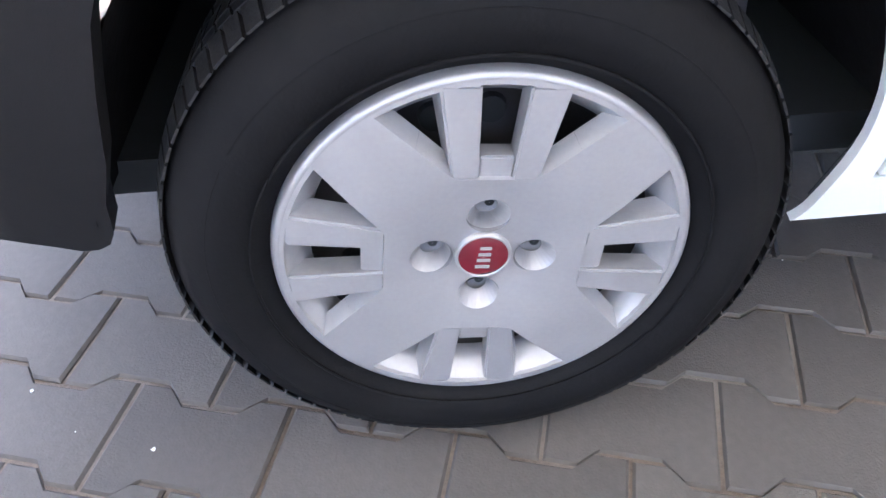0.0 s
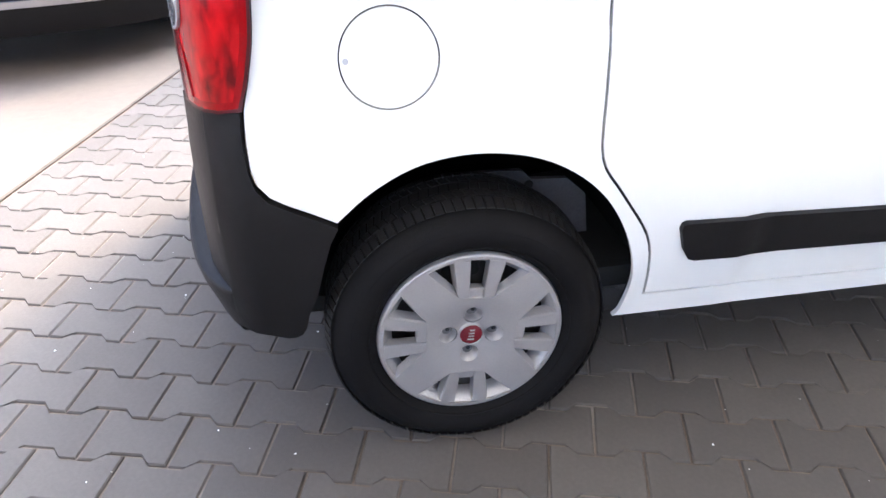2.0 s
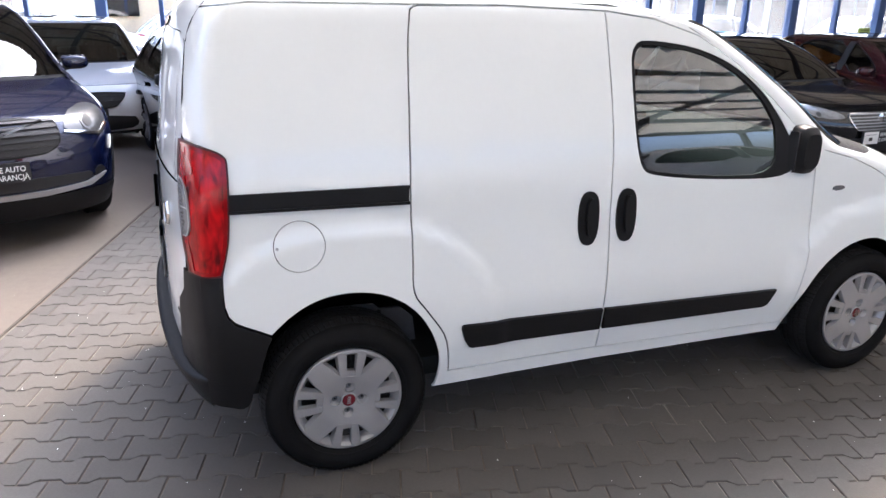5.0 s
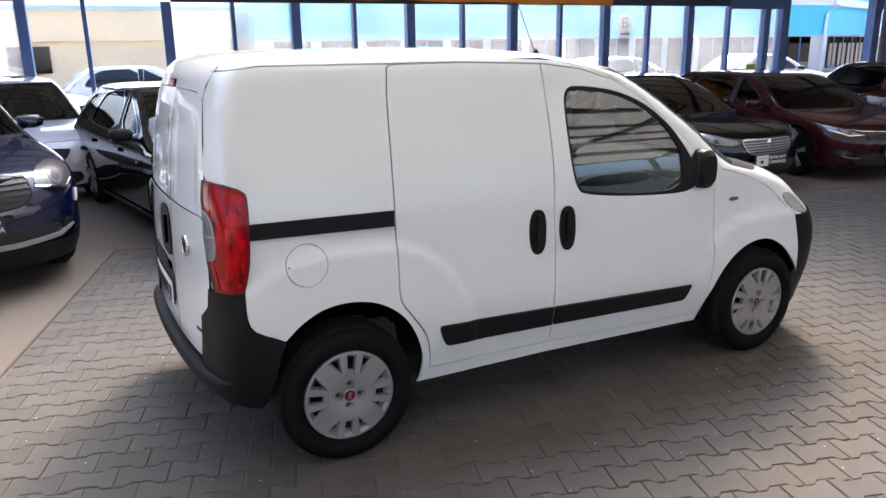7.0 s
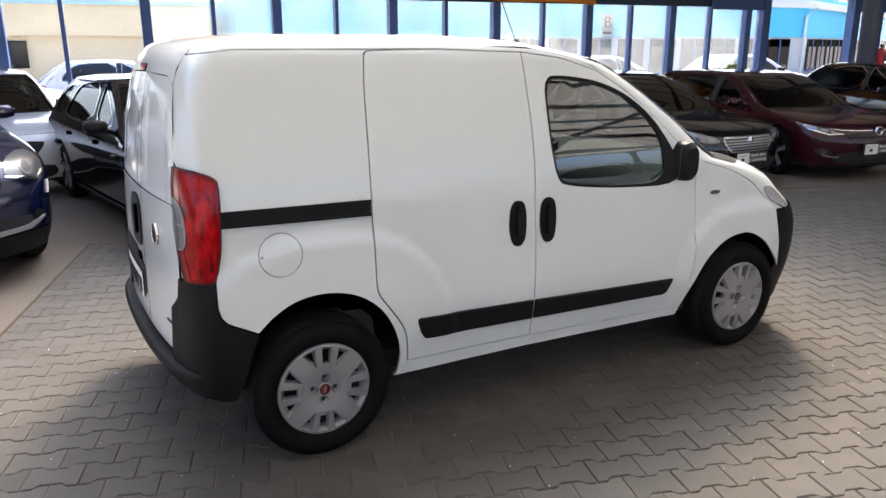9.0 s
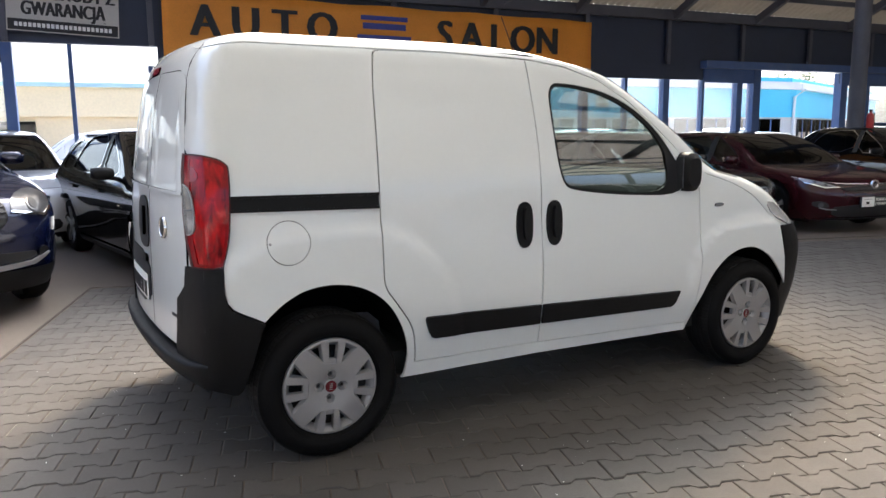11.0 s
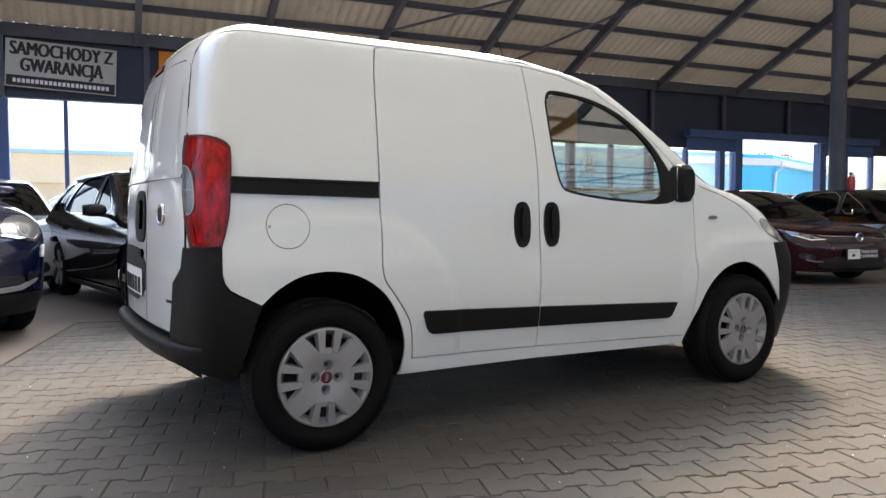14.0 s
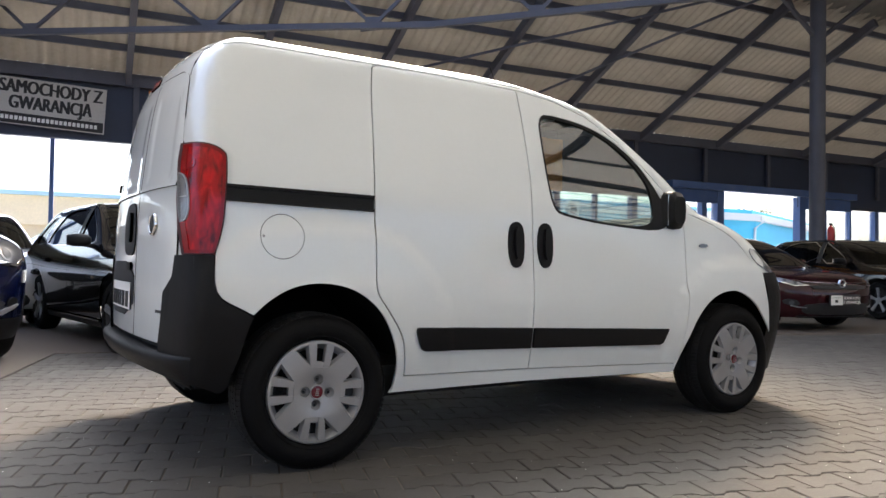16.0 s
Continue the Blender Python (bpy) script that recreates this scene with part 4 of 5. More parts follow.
# wheel housings
for x0, zr in ((0.02, .40), (2.513, .40)):
    for s in (-1, 1):
        bm = bmesh.new()
        rows = []
        for yy in (.30, .835):
            rows.append([bm.verts.new((x0 + zr * math.cos(t * math.pi / 24) * 0.95, YC + s * yy, .31 + zr * 1.08 * math.sin(t * math.pi / 24))) for t in range(2, 24)])
        for i in range(len(rows[0]) - 1):
            bm.faces.new((rows[0][i], rows[0][i + 1], rows[1][i + 1], rows[1][i]))
        bm.faces.new(rows[0])
        part("wheel_housing", bm, "liner", van, smooth="auto")


        if x0 < 1:
            bm = bmesh.new()
            prof = [(-.014, .253), (.103, .255), (.174, .252), (.198, .228), (.287, .223), (.338, .177), (.351, .07), (.298, .03), (.151, .1), (-.014, .17)]
            f0, f1 = ([bm.verts.new((dx, YC + s * yy, .308 + dz)) for dx, dz in prof] for yy in (.565, .58))
            bm.faces.new(f0)
            bm.faces.new(f1)
            for i in range(len(prof)):
                bm.faces.new((f0[i], f0[(i + 1) % len(prof)], f1[(i + 1) % len(prof)], f1[i]))
            plate = part("inner_fender", bm, "patch", van)
            # dark disc on the plate draws the shade in its bolt hole
            part("grommet", lathe([(.0005, 0), (.009, 0), (.012, .004)], 12, "Y"), "ink", plate).location = (.193, YC + s * .584, .522)

# wheels
cap_depth = pchip([0, .03, .045, .075, .1, .13, .17, .2], [.004, .004, .006, .0108, .0145, .0155, .0140, .0122])


def hubcap_face(a, b):
    r = math.hypot(a, b)
    dz = (cap_depth(r + .004) - cap_depth(max(0, r - .004))) / .008
    nn = Vector((dz * a / r, -1, dz * b / r)).normalized() if r > 1e-6 else Vector((0, -1, 0))
    return Vector((a, -cap_depth(r), b)), nn


def wheel(m, name="wheel"):
    w = part(name, bmesh.new(), "shadow", van)
    w.matrix_basis = m
    # tyre
    prof = [(.17, .17), (.205, .185), (.235, .19), (.27, .184), (.298, .16), (.306, .145), (.309, .12), (.310, .09), (.309, .05), (.305, .026), (.299, .006), (.283, -.013), (.264, -.023), (.246, -.026), (.228, -.020), (.219, -.014), (.213, -.008), (.205, .0), (.195, .01)]
    t = part("tyre", lathe(prof, 72, "Y"), "rubber", w, smooth=True)
    bm = bmesh.new()
    N = 92
    for j, (y0, y1, sk, drop0, drop1) in enumerate(((.001, .036, .12, .0085, 0), (.042, .066, .35, 0, 0), (.071, .104, -.25, 0, 0), (.109, .133, .35, 0, 0), (.139, .172, -.12, 0, .0085))):
        for k in range(N):
            a = (k + .5 * (j % 2)) * math.tau / N
            fill = math.tau / N * (.80 if j in (0, 4) else .86)
            lo, hi = [], []
            for yy, da, dr in ((y0, 0, drop0), (y1, sk * .06, drop1), (y1, fill + sk * .06, drop1), (y0, fill, drop0)):
                c, z = math.cos(a + da), math.sin(a + da)
                lo.append(bm.verts.new((.302 * c, yy, .302 * z)))
                hi.append(bm.verts.new(((.3128 - dr) * c, yy, (.3128 - dr) * z)))
            bm.faces.new(hi)
            for i in range(4):
                bm.faces.new((lo[i], lo[(i + 1) % 4], hi[(i + 1) % 4], hi[i]))
    part("tread", bm, "tread", t)
    for rr in (.222, .262):
        part("moulding_ring", rod([(rr * math.cos(k * math.tau / 72), -.0185 if rr < .25 else -.022, rr * math.sin(k * math.tau / 72)) for k in range(72)], .0018, closed=True, seg=5), "rubber", t)
    # steel rim behind the cap
    rim = part("steel_rim", lathe([(.001, .035), (.07, .035), (.10, .045), (.15, .05), (.17, .04), (.19, .02), (.203, .004)], 48, "Y"), "steel", w, smooth=True)
    for k in range(16):
        a = k * math.tau / 16
        bm = lathe([(.0005, .0), (.014, .0), (.016, .006)], 14, "Y")
        # flat dark disc paints the shade of a vent hole
        ob = part("vent", bm, "shadow", rim)
        ob.location = (.135 * math.cos(a), .043, .135 * math.sin(a))
    # cap with its openings
    holes = []
    for q in range(4):
        a0 = q * math.pi / 2
        c, s = math.cos(a0), math.sin(a0)

        def turn(pts):
            return [(x * c - y * s, x * s + y * c) for x, y in pts]
        arc = [(.1925 * math.cos(t), .1925 * math.sin(t)) for t in np.linspace(-.595, .595, 13)]
        holes.append(turn([(.098, .0), (.098, .034), (.102, .041), (.130, .073)] + arc[::-1] + [(.130, -.073), (.102, -.041), (.098, -.034)]))
        holes.append(circle(.052 * c, .052 * s, .0205, 24))
    cap = panel("hubcap", circle(0, 0, .1965, 120), holes, hubcap_face, "silver", w, thick=0.020, step=0.013, slant=0.008, weld=True)
    part("cap_flange", lathe([(.170, .026), (.172, .018), (.1918, -.0095), (.1945, -.0118), (.1975, -.0126), (.2008, -.0122), (.2035, -.0095), (.2055, -.002), (.2060, .004)], 96, "Y"), "silver", cap, smooth=True)
    for q in range(4):
        a0 = q * math.pi / 2
        # cups in a darker silver: the shade inside them is put into the colour
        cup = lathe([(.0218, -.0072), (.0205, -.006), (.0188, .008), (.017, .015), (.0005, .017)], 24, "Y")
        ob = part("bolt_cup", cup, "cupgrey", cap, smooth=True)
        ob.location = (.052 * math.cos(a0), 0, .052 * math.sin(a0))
        # dark disc on the cup floor for the shade in a small hole
        part("bolt_hole", lathe([(.0005, .0155), (.0045, .0155), (.0050, .0165)], 12, "Y"), "shadow", ob).location = (.004, 0, -.003)
        # two raised spokes in each opening
        for f in (1, -1):
            bm = bmesh.new()
            base = [(.095, .0145), (.095, .043), (.192, .064), (.192, .019)]
            crown = [(.097, .0150), (.097, .0395), (.190, .0555), (.190, .0205)]

            def put(x, y, d):
                y *= f
                return bm.verts.new((x * math.cos(a0) - y * math.sin(a0), d, x * math.sin(a0) + y * math.cos(a0)))
            lo = [put(x, y, .012) for x, y in base]
            hi = [put(x, y, -.0143 if x < .15 else -.0128) for x, y in crown]
            bm.faces.new(hi)
            for i in range(4):
                bm.faces.new((lo[i], lo[(i + 1) % 4], hi[(i + 1) % 4], hi[i]))
            part("spoke", bm, "silver", cap, bevel=0.002)
        bm = bmesh.new()
        box(.094, .120, -.0105, .012, -.0165, .0165, bm)
        bmesh.ops.transform(bm, matrix=pose(0, 0, 0, 0, -math.degrees(a0), 0), verts=bm.verts)
        part("bridge", bm, "silver", cap, bevel=0.002)
    bd = part("badge", lathe([(.0005, -.0095), (.0235, -.0092), (.0252, -.0085)], 32, "Y"), "redbadge", cap, "red round badge with a chrome rim", smooth=True)
    part("badge_rim", lathe([(.0248, -.0085), (.0256, -.0100), (.0274, -.0095), (.0285, -.004)], 32, "Y"), "silver", cap, smooth=True)
    for i, xx in enumerate((-.0125, -.004, .0035, .0115)):
        part("badge_mark", box(-.0075 + .001 * i, .007, -.0105, -.0090, xx - .0016, xx + .0016), "cargrey", cap)
    return w


for x0 in (0.0, 2.513):
    wheel(pose(x0, -.80, .308, 0, 5 if x0 == 0 else 12, 0))
    wheel(pose(x0, 2 * YC + .80, .308, 0, 40, 180))

# mirrors, aerial, tail fittings
for s in (-1, 1):
    sf = RIGHT if s < 0 else LEFT
    yo = YC + s * .78
    bm = bmesh.new()
    rows = []
    for yy, k in ((-.05, .75), (-.03, .95), (.03, 1.0), (.085, .95), (.11, .7)):
        row = []
        for j in range(20):
            a = j * math.tau / 20
            cx, cz = math.cos(a), math.sin(a)
            row.append(bm.verts.new((2.02 + .062 * k * math.copysign(abs(cx) ** .6, cx) + yy * .1 * 0, yo + s * yy, 1.13 + .105 * k * math.copysign(abs(cz) ** .6, cz))))
        rows.append(row)
    for a, b in zip(rows, rows[1:]):
        for j in range(20):
            bm.faces.new((a[j], a[(j + 1) % 20], b[(j + 1) % 20], b[j]))
    bm.faces.new(rows[0])
    bm.faces.new(rows[-1])
    mi = part("door_mirror", bm, "black", van, "black door mirror housing", smooth="auto")
    part("mirror_glass", box(1.952, 1.957, yo - s * .03, yo + s * .085, 1.05, 1.21), "chrome", mi, bevel=0.002)
    part("mirror_foot", bar((2.0, yo - s * .03, 1.04), (2.01, yo + s * .06, 1.06), .07, .05), "black", mi)
ae = part("aerial", rod([(1.505, YC, 1.735), (1.46, YC, 1.83), (1.385, YC, 1.995)], .0025, seg=6), "black", van)
part("aerial_foot", lathe([(.02, 0), (.016, .015), (.004, .03)], 16, "Z"), "black", ae).location = (1.51, YC, 1.722)
bh = panel("brake_lamp", [(-.10, 1.615), (.10, 1.615), (.09, 1.645), (-.09, 1.645)], [], TAIL, "redlamp", van, offset=0.006, thick=0.01, step=0.04)
# maker's round badge, plain
p, nn = TAIL(-.49, .967)
q = Vector((0, -1, 0)).rotation_difference(nn).to_matrix().to_4x4()
bd = part("tail_badge", lathe([(.0005, -.006), (.034, -.0055), (.036, -.004)], 32, "Y"), "steel", rd, "round dark badge with a chrome rim", smooth="auto")
bd.matrix_basis = Matrix.Translation(p + nn * .004) @ q
part("badge_rim", lathe([(.036, -.004), (.038, -.008), (.043, -.007), (.046, .002)], 32, "Y"), "chrome", bd, smooth=True)
panel("door_pull", smoothed([(-.12, .84), (.06, .84), (.10, .9), (.10, 1.02), (.05, 1.075), (-.10, 1.075), (-.145, 1.0), (-.145, .9)], 2), [], TAIL, "ink", ld, offset=0.006, step=0.05)
panel("grip", smoothed([(-.09, .90), (-.04, .90), (-.04, 1.03), (-.09, 1.03)], 1), [], TAIL, "black", ld, offset=0.02, thick=0.016, step=0.05)
for a0, a1, par in ((-.775, -.17, rd), (-.15, .775, ld)):
    panel("crease", [(a0, 1.112), (a1, 1.112), (a1, 1.124), (a0, 1.124)], [], TAIL, "white", par, offset=0.007, thick=0.008, step=0.05)
pl = panel("plate_recess", smoothed([(-.135, .57), (.60, .57), (.60, .815), (-.135, .815)], 1), [], TAIL, "ink", ld, offset=0.004, step=0.06)
panel("plate_lamp", smoothed([(-.10, .775), (-.02, .775), (-.02, .81), (-.10, .81)], 1), [], TAIL, "black", pl, offset=0.014, thick=0.012, step=0.06)
panel("number_plate", [(-.10, .60), (.42, .60), (.42, .72), (-.10, .72)], [], TAIL, "paper", pl, offset=0.010, thick=0.006, step=0.08)
for k in range(6):
    a = -.06 + .078 * k
    panel("plate_bar", [(a, .61), (a + .05, .61), (a + .05, .68), (a, .68)], [], TAIL, "ink", pl, offset=0.013, thick=0.003, step=0.08)
for k in range(4):
    a = -.66 + .024 * k
    panel("script_bar", [(a, .612), (a + .02, .612), (a + .02, .624), (a, .624)], [], TAIL, "steel", rd, offset=0.003, thick=0.003, step=0.05)
# cab: dashboard, wheel, seats
bm = bmesh.new()
prof = [(2.15, .55), (1.86, .62), (1.80, .78), (1.84, .93), (1.92, 1.03), (2.04, 1.085), (2.18, 1.115), (2.28, 1.115), (2.28, .55)]
a = [bm.verts.new((x, YC - .70, z)) for x, z in prof]
b = [bm.verts.new((x, YC + .70, z)) for x, z in prof]
for i in range(len(prof)):
    j = (i + 1) % len(prof)
    bm.faces.new((a[i], a[j], b[j], b[i]))
bm.faces.new(a)
bm.faces.new(b)
part("dashboard", bm, "dash", van, smooth="auto")
part("dash_shelf", box(2.282, 2.43, YC - .42, YC + .42, 1.05, 1.112), "dash", van, bevel=.02)
part("cluster_hood", box(1.80, 2.0, YC + .2, YC + .52, 1.04, 1.15), "dash", van, bevel=.03)
sw = part("steering_wheel", rod([(.19 * math.cos(k * math.tau / 36), .19 * math.sin(k * math.tau / 36), 0) for k in range(36)], .016, closed=True), "black", van, smooth=True)
sw.matrix_basis = pose(1.70, YC + .36, .98, 0, -62, 0)
part("wheel_hub", lathe([(.0005, .015), (.06, .012), (.07, -.01), (.0005, -.02)], 20, "Z"), "black", sw, smooth=True)
for k in range(3):
    t = math.pi / 2 + k * math.tau / 3
    part("wheel_spoke", bar((0, 0, 0), (.18 * math.cos(t), .18 * math.sin(t), 0), .04, .015), "black", sw)
for s in (-1, 1):
    y = YC + s * .36
    part("seat_cushion", box(1.12, 1.62, y - .25, y + .25, .62, .78), "seat", van, bevel=.05)
    part("seat_back", box(1.06, 1.22, y - .24, y + .24, .74, 1.3), "seat", van, bevel=.05)
    part("headrest", box(1.07, 1.17, y - .13, y + .13, 1.32, 1.5), "seat", van, bevel=.04)
part("visor", box(1.50, 1.62, YC - .6, YC - .15, 1.60, 1.62), "dash", van, bevel=.006)

# ---- parked cars ----
def pod(rx, ry, rz, e=.75, nu=16, nv=9):
    """A rounded housing."""
    bm = bmesh.new()

    def pw(c):
        return math.copysign(abs(c) ** e, c)
    rows = []
    for i in range(1, nv):
        v = -math.pi / 2 + math.pi * i / nv
        rows.append([bm.verts.new((rx * pw(math.cos(v)) * pw(math.cos(k * math.tau / nu)), ry * pw(math.cos(v)) * pw(math.sin(k * math.tau / nu)), rz * pw(math.sin(v)))) for k in range(nu)])
    for a, b in zip(rows, rows[1:]):
        for k in range(nu):
            bm.faces.new((a[k], a[(k + 1) % nu], b[(k + 1) % nu], b[k]))
    bm.faces.new(rows[0])
    bm.faces.new(rows[-1])
    return bm


class Shape:
    """Body of a car with its nose to -Y at y = 0: plan curves for every height."""
    def __init__(self, L, Wd, H, hood):
        self.L, self.hw, self.k = L, Wd / 2, H / 1.48
        k = self.k
        self.w = pchip([z * k for z in (.15, .3, .5, .66, .80, .92, 1.05, 1.25, 1.38, 1.43, 1.46, 1.475, 1.48)], [self.hw * f for f in (.90, .965, .985, 1.0, .985, .945, .885, .80, .73, .68, .55, .35, .02)])
        zc = [z * k for z in (.15, .35, .52, .66, .74, .79, .84, .88, .915, .945, .97, 1.08, 1.2, 1.32, 1.40, 1.44, 1.465, 1.48)]
        nose = [.10, .02, 0, .03, .09, .17, .34, .56, .82, 1.05, 1.12, 1.30, 1.50, 1.74, 1.95, 2.15, 2.5, 2.9]
        bul = [.5, .55, .55, .53, .50, .47, .43, .38, .33, .27, .25, .24, .23, .22, .24, .27, .3, .3]
        nose = [y * hood for y in nose]
        self.f = pchip(zc, [a + b for a, b in zip(nose, bul)])
        self.a = pchip(zc, bul)
        self.r = pchip([z * k for z in (.15, .45, .70, .92, 1.0, 1.15, 1.3, 1.40, 1.45, 1.48)], [L - y - .3 for y in (.08, .0, .03, .08, .13, .30, .50, .70, 1.0, 1.5)])

    def ring(self, z, end, phi):
        n = 2.5
        c, s = math.cos(phi), math.sin(phi)
        x = -self.w(z) * math.copysign(abs(c) ** (2 / n), c)
        d = abs(s) ** (2 / n)
        return Vector((x, self.f(z) - self.a(z) * d if end < 0 else self.r(z) + .3 * d, z))

    def half(self, y, z):
        w, f, a, r = self.w(z), self.f(z), self.a(z), self.r(z)
        d = min(1, (f - y) / a) if y < f else min(1, (y - r) / .3) if y > r else 0
        return w * (1 - d**2.5) ** .4

    def flank(self, sign):
        def s(y, z):
            e = .012
            dy, dz = (self.half(y + e, z) - self.half(y - e, z)) / (2 * e), (self.half(y, z + e) - self.half(y, z - e)) / (2 * e)
            return Vector((sign * self.half(y, z), y, z)), Vector((sign, -dy, -dz)).normalized()
        return s

    def end(self, end):
        def at(a, z):
            return self.ring(z, end, math.acos(max(-1, min(1, -a))))

        def s(a, z):
            e = .01
            n = (at(min(a + e, 1), z) - at(max(a - e, -1), z)).cross(at(a, z + e) - at(a, z - e)).normalized()
            if n.y * end < 0 and abs(n.y) > .05 or abs(n.y) <= .05 and n.x * a < 0:
                n = -n
            return at(a, z), n
        return s


def cover(surf, z0, z1, a0, a1, nz=8, na=20, off=0.0):
    bm = bmesh.new()
    rows = []
    for i in range(nz + 1):
        z = z0 + (z1 - z0) * i / nz
        row = []
        for j in range(na + 1):
            b0, b1 = math.asin(max(-1, a0)), math.asin(min(1, a1))
            p, nn = surf(math.sin(b0 + (b1 - b0) * j / na), z)
            row.append(bm.verts.new(p + nn * off))
        rows.append(row)
    for r, s in zip(rows, rows[1:]):
        for i in range(na):
            bm.faces.new((r[i], r[i + 1], s[i + 1], s[i]))
    return bm


def car(label, paint, L=4.5, Wd=1.82, H=1.48, hood=1.0, wr=.32, wb=2.7, group="parked cars", style=""):
    c = thing("car", None, label, "car", group)
    S = Shape(L, Wd, H, hood)
    k, hw = S.k, S.hw
    FR, RE = S.end(-1), S.end(1)
    wy = (.88, .88 + wb)
    Z = [z * k for z in (.2, .76, .945, .965, 1.40, 1.43)]
    part("front_bumper", cover(FR, Z[0], Z[1], -1, 1, 12, 28), paint, c, smooth=True)
    part("bonnet", cover(FR, Z[1] + .004, Z[2], -1, 1, 16, 28), paint, c, smooth=True)
    part("scuttle", cover(FR, Z[2], Z[3], -.97, .97, 2, 16, -.004), "black", c, smooth=True)
    part("windscreen", cover(FR, Z[3], Z[4], -.93, .93, 10, 20), "carglass", c, smooth=True)
    part("windscreen_header", cover(FR, Z[4], Z[5], -.95, .95, 3, 16), paint, c, smooth=True)
    for a0, a1 in ((-1, -.93), (.93, 1)):
        part("pillar", cover(FR, Z[2] - .02, Z[5], a0, a1, 10, 5, .004), paint, c, smooth=True)
        part("rear_pillar", cover(RE, .95 * k, Z[5], a0, a1, 10, 5, .004), paint, c, smooth=True)
    part("tailgate", cover(RE, .45 * k, .97 * k, -1, 1, 8, 20), paint, c, smooth=True)
    part("rear_bumper", cover(RE, Z[0], .446 * k, -1, 1, 5, 20, .01), paint, c, smooth=True)
    part("rear_window", cover(RE, .97 * k, 1.38 * k, -.93, .93, 8, 16), "carglass", c, smooth=True)
    part("spoiler", cover(RE, 1.38 * k, Z[5], -.95, .95, 3, 16, .006), paint, c, smooth=True)
    # roof
    bm = bmesh.new()
    rows = []
    for z in [q * k for q in (1.41, 1.42, 1.43, 1.44, 1.45, 1.458, 1.465, 1.471, 1.475, 1.478)]:
        row = [S.ring(z, -1, p * math.pi / 16) for p in range(17)] + [S.ring(z, 1, math.pi - p * math.pi / 16) for p in range(17)]
        rows.append([bm.verts.new(p) for p in row])
    for a, b in zip(rows, rows[1:]):
        for i in range(len(a)):
            bm.faces.new((a[i], a[(i + 1) % len(a)], b[(i + 1) % len(a)], b[i]))
    bm.faces.new(rows[-1])
    part("roof", bm, paint, c, smooth=True)
    # flanks
    m = hood

    def arch(y, a0, a1, r=wr + .06):
        return [(y + r * math.cos(t), wr + r * math.sin(t)) for t in np.linspace(a0, a1, 11)]
    y1, y2, y3 = 1.30 * m, 2.30 * m, wy[1] - .46
    zl, zt = .2 * k, 1.418 * k
    zb = .955 * k
    fa = S.f
    aw = math.asin((zl + .06 - wr) / (wr + .06)) if zl + .06 < wr else 0
    fender = [(y1, zl + .02), (y1, zb), (fa(.93 * k), .93 * k), (fa(.88 * k), .88 * k), (fa(.80 * k), .80 * k), (fa(.74 * k) - .01, .74 * k), (fa(.5 * k), .5 * k), (fa(.3 * k), .28 * k)] + arch(wy[0], math.pi - aw * 0, aw)
    def pillar(z):
        return (fa(z * k), z * k)
    door1 = [(y1 + .006, zl), (y2, zl), (y2, zt), pillar(1.415), pillar(1.3), pillar(1.15), pillar(1.0), (y1 + .006, zb)]
    door2 = [(y2 + .006, zl), (y3, zl), (y3 + .0, .5 * k), (y3 + .25, .75 * k), (y3 + .45, zb), (y3 + .45, 1.2 * k), (y3 + .1, 1.39 * k), (y3 - .1, zt), (y2 + .006, zt)]
    rr = S.r
    quarter = [(y3 + .006, zl), (y3 + .006, .5 * k), (y3 + .256, .75 * k), (y3 + .456, zb), (y3 + .456, 1.2 * k), (y3 + .106, 1.39 * k), (y3 - .09, zt), (rr(zt), zt), (rr(1.3 * k), 1.3 * k), (rr(1.15 * k), 1.15 * k), (rr(zb), zb), (rr(.6 * k), .6 * k), (rr(.3 * k), .28 * k)] + arch(wy[1], 0, math.pi)
    g1 = smoothed([(fa(.98 * k) + .22, .985 * k), (fa(1.15 * k) + .13, 1.15 * k), (fa(1.37 * k) + .14, 1.375 * k), (y2 - .06, 1.395 * k), (y2 - .06, .985 * k)], 1)
    g2 = smoothed([(y2 + .06, .985 * k), (y2 + .06, 1.395 * k), (y3 - .05, 1.385 * k), (y3 + .16, 1.30 * k), (y3 + .36, 1.10 * k), (y3 + .36, .995 * k)], 1)
    ge = rr(1.12 * k) - .03
    g3 = smoothed([(y3 + .52, 1.0 * k), (y3 + .52, 1.15 * k), (y3 + .30, 1.34 * k), (max(y3 + .36, rr(1.3 * k) - .10), 1.33 * k), (ge, 1.12 * k), (ge, 1.0 * k)], 1)
    for s in (-1, 1):
        f = S.flank(s)
        panel("fender", fender, [], f, paint, c, step=.07)
        d1 = panel("front_door", door1, [g1], f, paint, c, step=.08)
        d2 = panel("rear_door", door2, [g2], f, paint, c, step=.08)
        q = panel("rear_quarter", quarter, [g3] if ge > y3 + .6 else [], f, paint, c, step=.08)
        for g, par in ((g1, d1), (g2, d2)) + (((g3, q),) if ge > y3 + .6 else ()):
            panel("side_window", inset(g, -.014), [], f, "carglass", par, offset=-.008, thick=.003, step=.12)
            panel("window_trim", inset(g, -.012), [inset(g, .004)], f, "chrome" if style != "slim" else "black", par, offset=.003, thick=.008, step=.12)
        panel("centre_pillar", [(y2 - .055, .985 * k), (y2 + .055, .985 * k), (y2 + .055, 1.39 * k), (y2 - .055, 1.39 * k)], [], f, "ink", d1, offset=.002, thick=.006, step=.12)
